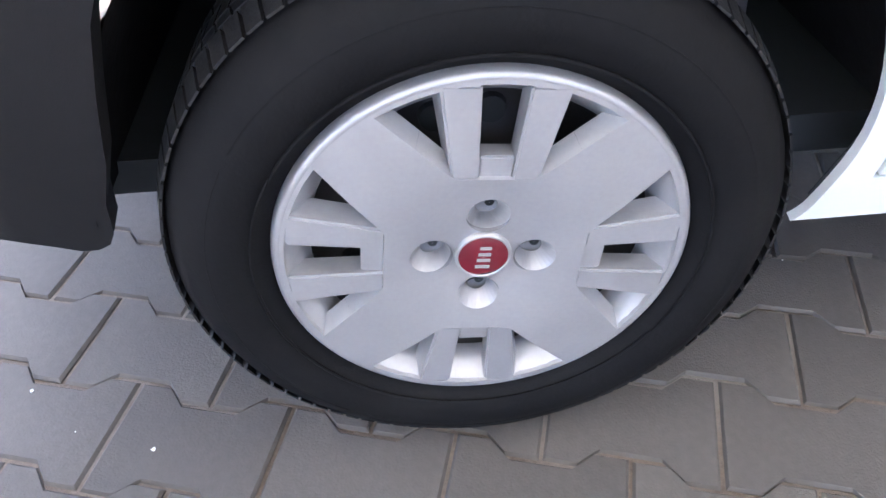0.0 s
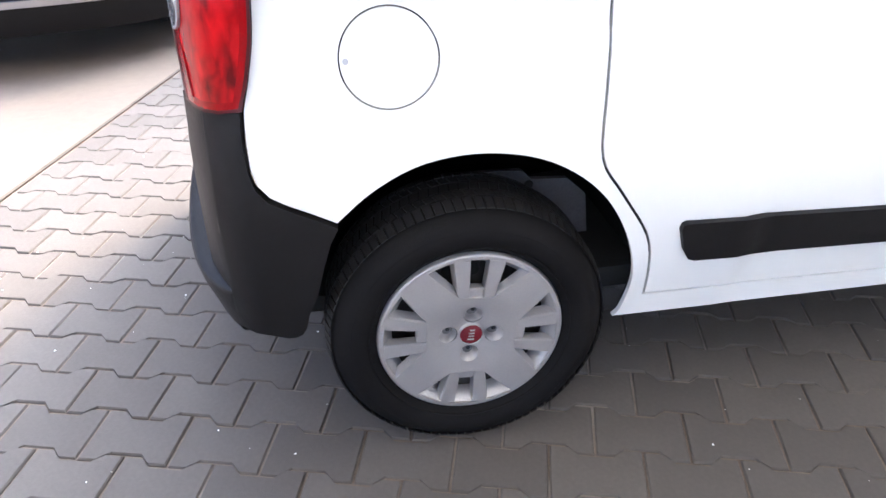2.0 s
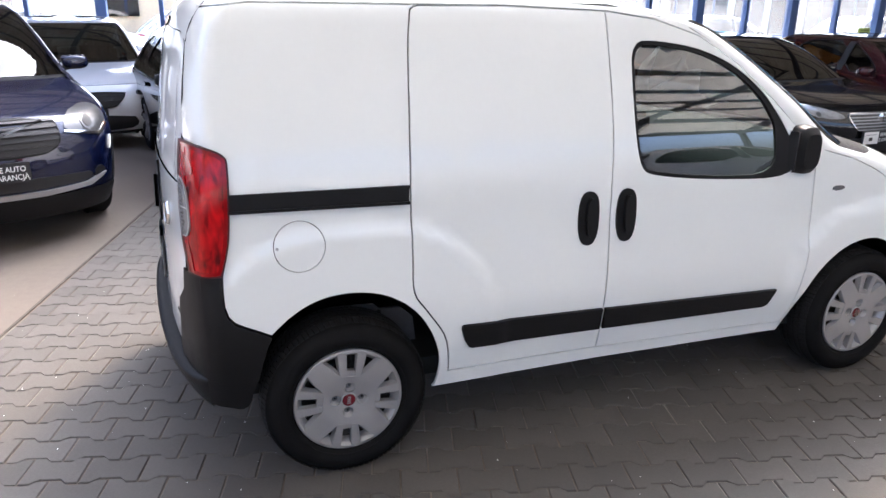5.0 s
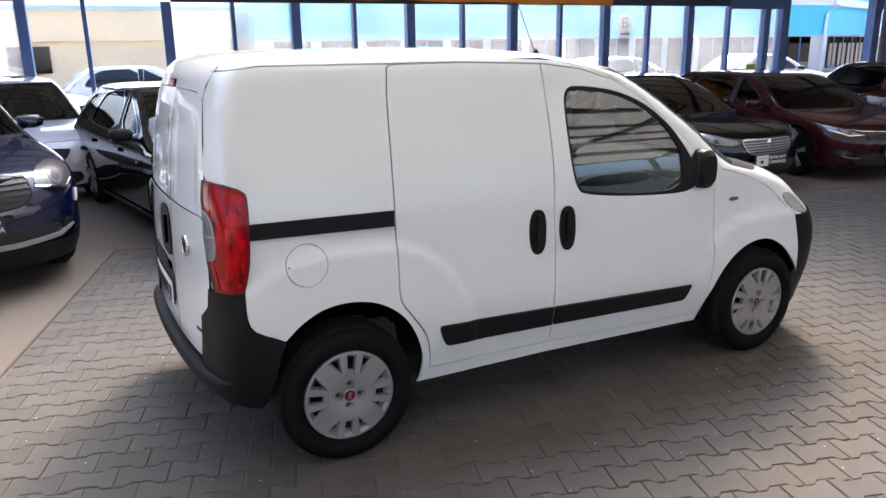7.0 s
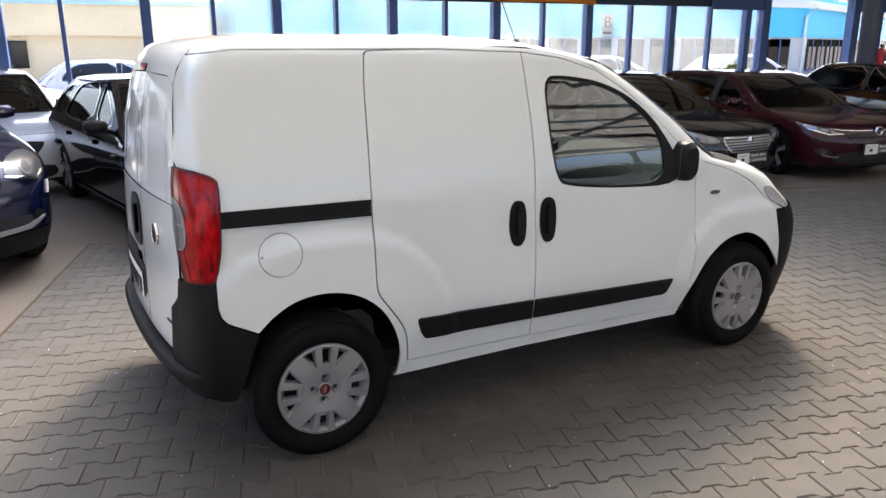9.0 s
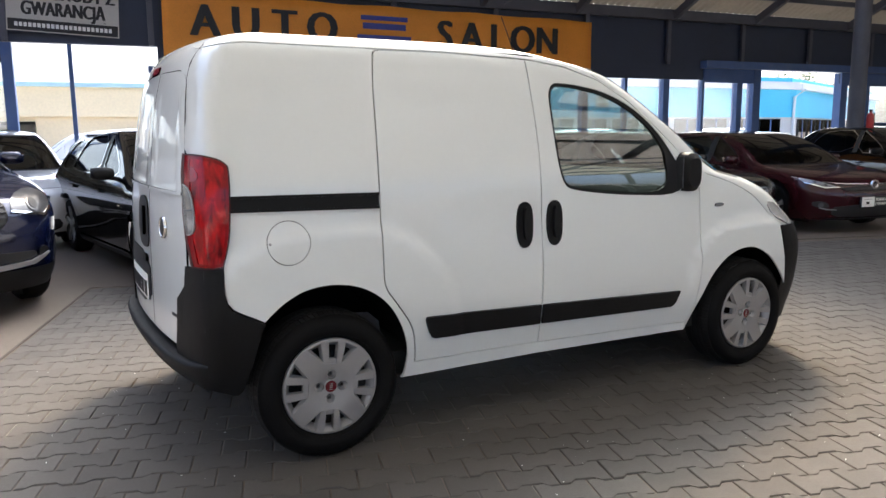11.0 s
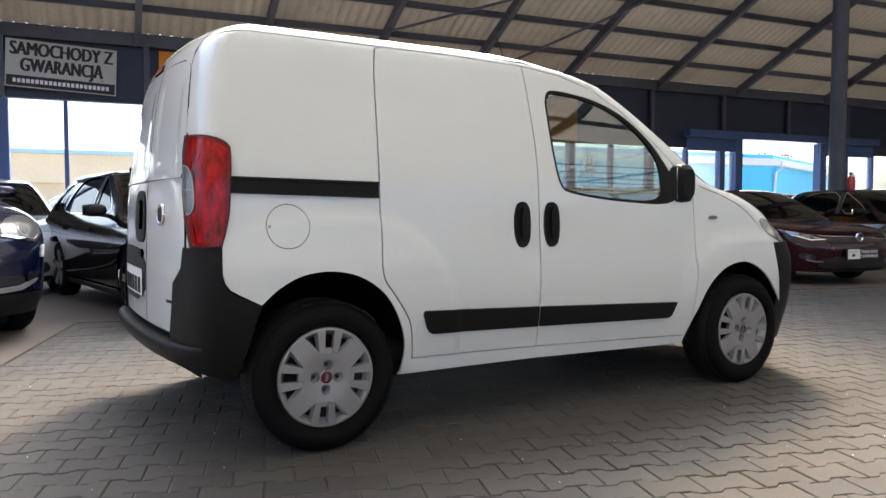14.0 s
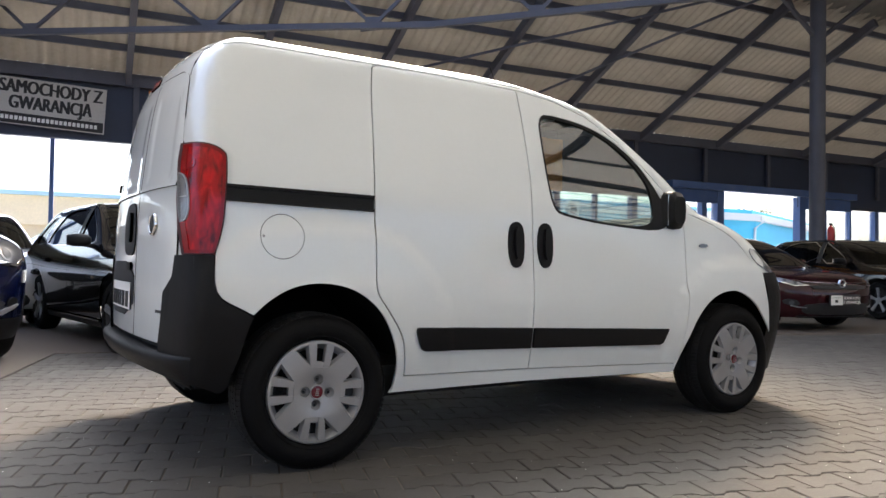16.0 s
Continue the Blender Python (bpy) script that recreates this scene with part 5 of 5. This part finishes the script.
        for par, hy in ((d1, y2 - .16), (d2, y3 + .12)):
            panel("door_handle", smoothed([(hy - .1, .80 * k), (hy + .1, .80 * k), (hy + .1, .84 * k), (hy - .1, .84 * k)], 1), [], f, paint, par, offset=.03, thick=.02, step=.1)
        panel("sill_trim", [(wy[0] + wr + .08, zl), (wy[1] - wr - .08, zl), (wy[1] - wr - .08, zl + .05), (wy[0] + wr + .08, zl + .05)], [], f, "black", c, offset=.012, thick=.02, step=.12)
        panel("sill_strip", [(wy[0] + wr + .1, zl + .052), (wy[1] - wr - .1, zl + .052), (wy[1] - wr - .1, zl + .066), (wy[0] + wr + .1, zl + .066)], [], f, "chrome" if style in ("", "bars") else "black", c, offset=.012, thick=.012, step=.12)
        panel("rear_lamp", smoothed([(rr(.8 * k) - .12, .78 * k), (rr(.8 * k) + .2, .78 * k), (rr(.9 * k) + .2, .93 * k), (rr(.9 * k) - .02, .92 * k)], 1), [], f, "redlamp", c, offset=.006, thick=.01, step=.08)
        if style == "suv":
            panel("arch_trim", arch(wy[0], 0, math.pi) + arch(wy[0], math.pi, 0, wr + .12), [], f, "black", c, offset=.012, thick=.02, step=.12)
        # mirror
        mb = pod(.11, .065, .062)
        mr = part("mirror", mb, "black" if style == "" or paint == "carwhite" else paint, c, smooth=True)
        mr.location = (s * (S.half(fa(zb) + .25, zb) + .13), fa(zb) + .27, 1.02 * k)
        part("mirror_foot", bar((s * -.15, 0, -.06), (0, 0, -.03), .05, .04), "black", mr)
        part("mirror_glass", box(-.095, .095, .058, .071, -.052, .052), "chrome", mr, bevel=.006)
        # headlamp
        P = {"suv": [(.50, .70), (.80, .66), (.90, .71), (.93, .80), (.80, .845), (.55, .80)], "bars": [(.42, .64), (.70, .645), (.955, .73), (.965, .795), (.80, .79), (.46, .70)], "slim": [(.50, .665), (.72, .655), (.93, .72), (.965, .79), (.90, .79), (.70, .73)]}.get(style, [(.60, .64), (.82, .62), (.95, .70), (.965, .79), (.85, .77), (.62, .70)])
        lp = panel("headlamp", smoothed([(s * a, z * k) for a, z in P], 1), [], FR, "carlamp" if style == "suv" else "headlamp", c, offset=.006, thick=.012, step=.05)
        for ca, cz, r in {"suv": ((.72, .745, .055), ), "slim": ((.70, .695, .028), (.82, .735, .022))}.get(style, ((.74, .69, .035), (.86, .72, .03))):
            panel("reflector", circle(s * ca, cz * k, r / hw, 20, r), [], FR, "carlamp" if style == "suv" else "headlamp", lp, offset=.011, thick=.004, step=.03)
            panel("lens", circle(s * ca, cz * k, r * .68 / hw, 20, r * .68), [], FR, "ink", lp, offset=.014, thick=.003, step=.03)
        if style in ("suv", "slim"):
            panel("lamp_edge", [(s * a, z * k) for a, z in ([(.50, .70), (.80, .66), (.90, .71), (.89, .72), (.80, .675), (.51, .712)] if style == "suv" else [(.50, .665), (.72, .655), (.93, .72), (.93, .735), (.72, .668), (.52, .675)])], [], FR, "chrome", lp, offset=.013, thick=.006, step=.05)
        if style == "suv":
            panel("daylight_slit", smoothed([(s * a, z * k) for a, z in [(.885, .555), (.91, .555), (.925, .64), (.90, .64)]], 1), [], FR, "paper", c, offset=.012, thick=.012, step=.05)
        fr = .05 if style == "suv" else .032
        if style != "suv":
            panel("fog_recess", smoothed([(s * a, z * k) for a, z in [(.66, .37), (.86, .385), (.90, .46), (.78, .475), (.68, .44)]], 1), [], FR, "ink", c, offset=.005, thick=.01, step=.05)
        panel("fog_lamp", circle(s * .78, .42 * k, fr / hw, 18, fr), [], FR, "black" if style == "suv" else "headlamp", c, offset=.012, thick=.012, step=.05)
        if style == "slim":
            panel("brow_strip", [(s * a, z * k) for a, z in [(.05, .700), (.3, .702), (.52, .712), (.72, .738), (.72, .746), (.52, .721), (.3, .712), (.05, .710)]], [], FR, "chrome", c, offset=.012, thick=.01, step=.06)
            panel("bumper_blade", [(s * a, z * k) for a, z in [(.56, .345), (.70, .35), (.80, .375), (.79, .385), (.69, .362), (.56, .357)]], [], FR, "silver", c, offset=.014, thick=.01, step=.06)
        for y in wy:
            wh = part("wheel", lathe([(.2, .2), (wr - .03, .2), (wr, .17), (wr, .04), (wr - .03, .0), (wr * .70, .0), (wr * .68, .02)], 32, "X"), "rubber", c, smooth="auto")
            wh.matrix_basis = pose(s * (hw * .975), y, wr, 0, 0, 180 if s > 0 else 0)
            part("rim", lathe([(.001, .05), (.06, .035), (.07, .09), (wr * .6, .1), (wr * .68, .012)], 28, "X"), "steel", wh, smooth="auto")
            for j in range(5):
                a = j * math.tau / 5 + .3
                for d in (-.09, .09):
                    part("spoke", bar((.02, .05 * math.cos(a), .05 * math.sin(a)), (.008, wr * .67 * math.cos(a + d), wr * .67 * math.sin(a + d)), .028, .022, up=(1, 0, 0)), "silver", wh)
            part("wheel_cap", lathe([(.001, .0), (.05, .004), (.06, .02)], 16, "X"), "silver", wh, smooth=True)
            # near-black slab and arch: shade behind the wheel put into the colour
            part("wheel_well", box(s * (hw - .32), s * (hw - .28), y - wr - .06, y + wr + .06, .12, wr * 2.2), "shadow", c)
            bm = bmesh.new()
            r0 = [[bm.verts.new((s * xx, y + (wr + .07) * math.cos(t), wr + (wr + .07) * math.sin(t))) for t in np.linspace(0, math.pi, 15)] for xx in (hw - .3, hw * .95)]
            for i in range(14):
                bm.faces.new((r0[0][i], r0[0][i + 1], r0[1][i + 1], r0[1][i]))
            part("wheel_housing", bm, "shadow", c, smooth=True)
    # nose
    if style == "suv":
        G = [(-.30, .585), (.30, .585), (.44, .63), (.465, .71), (.44, .785), (-.44, .785), (-.465, .71), (-.44, .63)]
    elif style == "bars":
        G = [(-.25, .50), (.25, .50), (.35, .60), (.38, .69), (.28, .70), (-.28, .70), (-.38, .69), (-.35, .60)]
    elif style == "slim":
        G = [(-.42, .62), (.42, .62), (.50, .665), (-.50, .665)]
    else:
        G = [(-.30, .50), (.30, .50), (.44, .62), (.46, .68), (-.46, .68), (-.44, .62)]
    G = [(a, z * k) for a, z in G]
    gr = panel("grille", smoothed(G, 1), [], FR, "ink", c, offset=.006, thick=.012, step=.06)
    panel("grille_frame", inset(smoothed(G, 1), -.008), [inset(smoothed(G, 1), .004)], FR, "chrome" if style == "bars" else "black", gr, offset=.012, thick=.014, step=.06)
    lo, hi = min(z for a, z in G), max(z for a, z in G)
    n = {"suv": 6, "bars": 6}.get(style, 3)
    for i in range(n):
        z = lo + (hi - lo) * (i + .6) / n
        xs = [a for a in np.linspace(-.6, .6, 121) if inside((a, z), G)]
        if xs:
            panel("grille_bar", [(xs[0], z - .006), (xs[-1], z - .006), (xs[-1], z + .006), (xs[0], z + .006)], [], FR, "cargrey" if style == "bars" else "steel", gr, offset=.014, thick=.012, step=.1)
    if style == "suv":
        panel("skid_plate", smoothed([(-.62, .335 * k), (.62, .335 * k), (.84, .41 * k), (.82, .425 * k), (.60, .365 * k), (-.60, .365 * k), (-.82, .425 * k), (-.84, .41 * k)], 1), [], FR, "silver", c, offset=.022, thick=.02, step=.07)
        panel("lower_intake", smoothed([(-.60, .38 * k), (.60, .38 * k), (.72, .42 * k), (.66, .45 * k), (-.66, .45 * k), (-.72, .42 * k)], 1), [], FR, "ink", c, offset=.008, thick=.012, step=.07)
        part("lower_cladding", cover(FR, .19 * k, .33 * k, -1, 1, 4, 24, .012), "black", c, smooth=True)
    else:
        panel("lower_intake", smoothed([(-.50, .24 * k), (.50, .24 * k), (.66, .30 * k), (.56, .42 * k), (-.56, .42 * k), (-.66, .30 * k)], 1), [], FR, "ink", c, offset=.006, thick=.012, step=.07)
        panel("lip", [(-.7, .205 * k), (.7, .205 * k), (.7, .225 * k), (-.7, .225 * k)], [], FR, "black", c, offset=.016, thick=.02, step=.1)
    gm = (lo + hi) / 2 + (.04 if style == "bars" else 0)
    if style == "slim":
        gm = .70 * k
    # maker's badge, plain
    bp = FR(0, gm)[0]
    bd = part("badge", lathe([(.036, -.02), (.045, -.032), (.06, -.032), (.068, -.012)], 24, "Y") if style in ("suv", "slim") else pod(.05, .02, .065, 1.1, 4, 6), "chrome", c, smooth="auto")
    bd.location = (0, bp.y - .012, gm)
    if style == "suv":
        part("badge_bar", box(-.082, .082, -.037, -.030, -.017, .017), "bluebar", bd)
        part("badge_ground", lathe([(.001, -.022), (.037, -.022), (.04, -.018)], 20, "Y"), "cargrey", bd)
        part("badge_strut", bar((-.40, -.004, -.125), (.40, -.004, .125), .012, .016), "chrome", bd)
    pz = (.505 if style == "suv" else .46 if style == "slim" else .43) * k
    py = FR(0, pz)[0].y
    hold = part("plate_holder", box(-.28, .28, py - .045, py - .015, pz - .07, pz + .07), "ink", c, bevel=.006)
    part("plate_field", box(-.272, -.06, py - .049, py - .0455, pz - .064, pz + .064), "paper", hold)
    part("field_mark", box(-.20, -.15, py - .052, py - .0495, pz - .03, pz + .005), "ink", hold)
    part("field_line", box(-.25, -.10, py - .052, py - .0495, pz + .03, pz + .036), "cargrey", hold)
    for i, wd in enumerate(("PEWNE AUTO", "Z GWARANCJ\u0104")):
        part("lettering", text_bm(wd, .052, .001, .86, .0008), "paper", hold).location = (.108, py - .047, pz + .027 - .055 * i)
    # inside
    # near-black floor: the dimness of the cabin is put into the colour
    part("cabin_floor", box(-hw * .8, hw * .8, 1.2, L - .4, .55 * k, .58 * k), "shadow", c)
    part("dashboard", box(-hw * .76, hw * .76, 1.35 * m, 1.8 * m, .7 * k, .955 * k), "dash", c, bevel=.03)
    for s in (-1, 1):
        for yy in (2.25 * m, 3.1 * m):
            part("seat_back", box(s * .37 - .22, s * .37 + .22, yy, yy + .14, .6 * k, 1.08 * k), "seat", c, bevel=.04)
            part("headrest", box(s * .37 - .11, s * .37 + .11, yy + .03, yy + .12, 1.1 * k, 1.25 * k), "seat", c, bevel=.03)
    part("inner_mirror", box(-.1, .1, 1.78 * m, 1.81 * m, 1.28 * k, 1.34 * k), "black", c, bevel=.01)
    return c


suv = car("dark blue metallic sport utility car with chrome badge", "carblue", L=4.6, Wd=1.9, H=1.68, hood=1.06, wr=.36, wb=2.77, style="suv")
suv.matrix_world = pose(-1.69, 2.38, 0, 0, 0, 17)
hatch = car("white hatchback car with black grille and bonnet slit", "carwhite", L=4.2, Wd=1.8, H=1.45)
hatch.matrix_world = pose(-1.38, 6.1, 0, 0, 0, 6)
sedan = car("black estate car with chrome window trim", "carblack", L=4.6, Wd=1.82, H=1.44)
sedan.matrix_world = pose(.78, 2.75, 0, 0, 0, 10)
sal = car("black saloon car with chrome grille bars", "carblack", L=4.6, Wd=1.85, H=1.37, style="bars")
sal.matrix_world = pose(6.62, 2.55, 0, 0, 0, 2)
mar = car("dark maroon estate car with slim headlamps", "carmaroon", L=4.6, Wd=1.8, H=1.35, style="slim")
mar.matrix_world = pose(8.6, 2.19, 0, 0, 0, -9)
far = car("black car parked at the end of the row", "carblack", L=4.4, Wd=1.8, H=1.42)
far.matrix_world = pose(12.2, 2.3, 0, 0, 0, -16)
out1 = car("white car parked outside behind the glass", "carwhite", L=4.2, Wd=1.78, H=1.46, group="cars outside")
out1.matrix_world = HALL @ pose(-1.6, 3.0, 0, 0, 0, 70)
for u, n, r in ((-6.4, 4.5, 80), (1.8, 4.2, 85), (9.5, 3.4, 88), (14.6, 3.6, 92), (19.8, 3.5, 90)):
    copy_thing(out1, HALL @ pose(u, n, 0, 0, 0, r))
# across the yard: a silver hatchback side on, and a row behind it
grey = car("silver blue hatchback car parked across the yard", "cargrey", L=4.4, Wd=1.8, H=1.78, group="cars across the yard")
grey.matrix_world = pose(7.6, -5.6, 0, 0, 0, 88)
for src, u, n, r in ((sedan, -6.5, -22.2, 178), (hatch, -3.4, -22.0, 184), (sal, -.4, -22.3, 176), (suv, 2.6, -22.0, 181), (hatch, 5.7, -22.2, 177), (mar, 8.8, -22.0, 183), (sedan, 11.9, -22.3, 179), (suv, 15.0, -22.1, 182)):
    tagged(copy_thing(src, HALL @ pose(u, n, 0, 0, 0, r)), group="cars across the yard")
# ---- banners and signs ----
ban = thing("banner", HALL @ pose(4.83, -0.20, 3.38, 0, .7, 0), "orange cloth banner with large black letters", "banner")
bm = bmesh.new()
rows = []
for j in range(7):
    z = -.71 + 1.23 * j / 6
    rows.append([bm.verts.new((-4.63 + 9.26 * i / 60, .012 * math.sin(i * .9 + j) + .01 * math.sin(i * .37), z + (.012 * math.sin(i * .5) if j in (0, 6) else 0))) for i in range(61)])
for a, b in zip(rows, rows[1:]):
    for i in range(60):
        bm.faces.new((a[i], a[i + 1], b[i + 1], b[i]))
ex = bmesh.ops.extrude_face_region(bm, geom=bm.faces[:])
bmesh.ops.translate(bm, vec=(0, .006, 0), verts=[e for e in ex["geom"] if isinstance(e, bmesh.types.BMVert)])
part("cloth", bm, "orange", ban, smooth=True)
for word, x0, x1 in (("AUTO", -4.25, -1.3), ("SALON", .65, 3.75)):
    n = len(word)
    for i, ch in enumerate(word):
        bm = bmesh.new()
        for j, dx in enumerate((-.035, -.012, .012, .035)):
            b1 = text_bm(ch, .82, .002, .92)
            bmesh.ops.translate(b1, vec=(dx, -.001 * j, 0), verts=b1.verts)
            me = bpy.data.meshes.new("letters")
            b1.to_mesh(me)
            b1.free()
            bm.from_mesh(me)
            bpy.data.meshes.remove(me)
        ob = part("letter", bm, "ink", ban)
        ob.location = (x0 + (x1 - x0) * (i + .5) / n, -.035, .0)
for zz, w, hh, mt in ((.22, 1.0, .09, "bluebar"), (.06, .92, .12, "bluebar"), (-.2, 1.15, .17, "bluebar")):
    part("logo_bar", box(-w / 2, w / 2, -.032, -.026, zz - hh / 2, zz + hh / 2), mt, ban).location = (-.38, 0, .06)

sg = thing("warranty_sign", HALL @ pose(-1.40, -0.16, 3.53, 0, 2.6, 0), "white printed sign with black lettering and a dark footer", "sign")
part("board", box(-.88, .88, -.01, .01, -.41, .41), "signboard", sg)
for word, z, s, q in (("SAMOCHODY Z", .245, .325, .69), ("GWARANCJ\u0104", -.03, .325, .655)):
    bm = bmesh.new()
    for i, dx in enumerate((-.014, -.005, .005, .014)):
        b1 = text_bm(word, s, .002, q)
        bmesh.ops.translate(b1, vec=(dx, -.0006 * i, 0), verts=b1.verts)
        me = bpy.data.meshes.new("letters")
        b1.to_mesh(me)
        b1.free()
        bm.from_mesh(me)
        bpy.data.meshes.remove(me)
    part("lettering", bm, "ink", sg).location = (0, -.014, z)
part("footer", box(-.86, .86, -.016, -.0105, -.395, -.21), "ink", sg)
for i in range(22):
    w = .05
    x = -.76 + i * .07
    part("footer_bar", box(x, x + w, -.020, -.0165, -.335 , -.265), "paper", sg)

# letter board behind the glass, small green notice
bs = thing("letter_board", HALL @ pose(10.15, .3, 2.18), "white board with a dark letter behind the glass", "sign")
part("board", box(-.17, .17, -.01, .01, -.26, .26), "paper", bs)
part("letter", text_bm("B", .34, .003, 1.1), "redbadge", bs).location = (0, -.014, .06)
part("line", box(-.12, .12, -.016, -.0105, -.2, -.15), "redbadge", bs)
gn = thing("notice", HALL @ pose(13.68, -.11, 1.18), "small green and yellow notice on the glass", "notice")
part("card", box(-.16, .16, -.004, .004, -.07, .07), "green", gn)
for z in (-.02, .025):
    part("line", box(-.12, .12, -.008, -.0045, z - .008, z + .008), "ink", gn)

# fire extinguisher on the column
fe = thing("fire_extinguisher", HALL @ pose(12.17, -5.31, 1.3) @ Matrix.Scale(.76, 4), "red fire extinguisher hung on the column", "extinguisher")
part("cylinder", lathe([(.0005, 0), (.07, .0), (.085, .03), (.085, .38), (.06, .45), (.025, .47), (.025, .5), (.0005, .5)], 20, "Z"), "extred", fe, smooth="auto")
part("valve", box(-.04, .05, -.02, .02, .5, .55), "ink", fe)
part("hose", rod([(.03, 0, .52), (.11, -.02, .45), (.115, -.03, .2), (.1, -.03, .1)], .012), "ink", fe)

# ---- paving ----
pave = tagged(new("pavement"), "interlocking grey concrete pavers with sandy joints", "pavement", kind="structure")
PL, PP = .218, .1435


def paver_outline(g):
    a, e, w, r0, r1 = PL / 2 - g, PP / 2 + .0125 - g, PP / 2 - .0125 - g, .040 - g * .4, .066 - g * .4
    return [(-a, -e), (-r1, -e), (-r0, -w), (r0, -w), (r1, -e), (a, -e), (a, e), (r1, e), (r0, w), (-r0, w), (-r1, e), (-a, e)]


top, low = paver_outline(.0062), paver_outline(.0026)
mesh_v = [(x, y, 0.0) for x, y in top] + [(x, y, -.0045) for x, y in low] + [(x, y, -.012) for x, y in low]
mesh_f = [tuple(range(12))] + [(12 + i, 12 + (i + 1) % 12, (i + 1) % 12, i) for i in range(12)] + [(24 + i, 24 + (i + 1) % 12, 12 + (i + 1) % 12, 12 + i) for i in range(12)]
pm = bpy.data.meshes.new("paver")
pm.from_pydata(mesh_v, [], mesh_f)
pm.materials.append(M["paver"])
half_o = {}
for key, o_ in (("t", top), ("l", low)):
    half_o[key] = [(0, o_[3][1]), o_[3], o_[4], o_[5], o_[6], o_[7], o_[8], (0, o_[8][1])]
half_v = [(x, y, 0.0) for x, y in half_o["t"]] + [(x, y, -.0045) for x, y in half_o["l"]] + [(x, y, -.012) for x, y in half_o["l"]]
half_f = [tuple(range(8))] + [(8 + i, 8 + (i + 1) % 8, (i + 1) % 8, i) for i in range(8)] + [(16 + i, 16 + (i + 1) % 8, 8 + (i + 1) % 8, 8 + i) for i in range(8)]
rest_v, rest_f = [], []
rnd = random.Random(4)
row0, row1 = int((Q0 + .57) / PP) + 1, int((Q1 + .57) / PP)
for k in range(row0, row1):
    q = -.57 + k * PP
    off = 0 if k % 2 == 0 else .109
    j0, j1 = int((S0 + .672 - off) / PL) - 1, int((S1 + .672 - off) / PL)
    for j in range(j0, j1):
        s = -.672 + off + (j + .5) * PL
        if s < S0 - .03 or (s < SC + PL / 2 and q > QC - PP / 2):
            continue
        half = s - PL / 2 < S0 - .03
        m = ROWS_AT @ pose(s, q, rnd.uniform(-.0025, .001), rnd.gauss(0, .35), rnd.gauss(0, .3), rnd.gauss(0, .5))
        if not half and -1.45 < s < 1.15 and -1.45 < q < .55:
            ob = new("paver", pm)
            ob.matrix_basis = m
            ob.parent = pave
        else:
            b0 = len(rest_v)
            rest_v += [tuple(m @ Vector(c)) for c in (half_v if half else mesh_v)]
            rest_f += [tuple(b0 + i for i in f) for f in (half_f if half else mesh_f)]
bm = box(S0 - .013, S0 + .003, Q0, QC, -.004, .0018)
bmesh.ops.transform(bm, matrix=ROWS_AT, verts=bm.verts)
part("edge_gap", bm, "kerbdark", pave)
rm = bpy.data.meshes.new("pavers")
rm.from_pydata(rest_v, [], rest_f)
rm.materials.append(M["paverj"])
ob = tagged(new("pavers", rm), kind="stuff")
ob.parent = pave

# pale grit on the paving
gv, gf = [], []
for _ in range(420):
    x, y = rnd.uniform(-1.6, 3.6), rnd.uniform(-2.6, 1.6)
    r = rnd.choice((.0012, .0016, .002, .0035))
    b0 = len(gv)
    gv += [(x + r * dx * rnd.uniform(.6, 1.4), y + r * dy * rnd.uniform(.6, 1.4), r * dz * .8) for dx, dy, dz in ((1, 0, .2), (0, 1, .2), (-1, 0, .2), (0, -1, .2), (0, 0, 1.1))]
    gf += [(b0, b0 + 1, b0 + 4), (b0 + 1, b0 + 2, b0 + 4), (b0 + 2, b0 + 3, b0 + 4), (b0 + 3, b0, b0 + 4)]
gm = bpy.data.meshes.new("grit")
gm.from_pydata(gv, [], gf)
gm.materials.append(M["paper"])
tagged(new("grit", gm), "scattered pale grit on the pavers", "grit", kind="stuff")
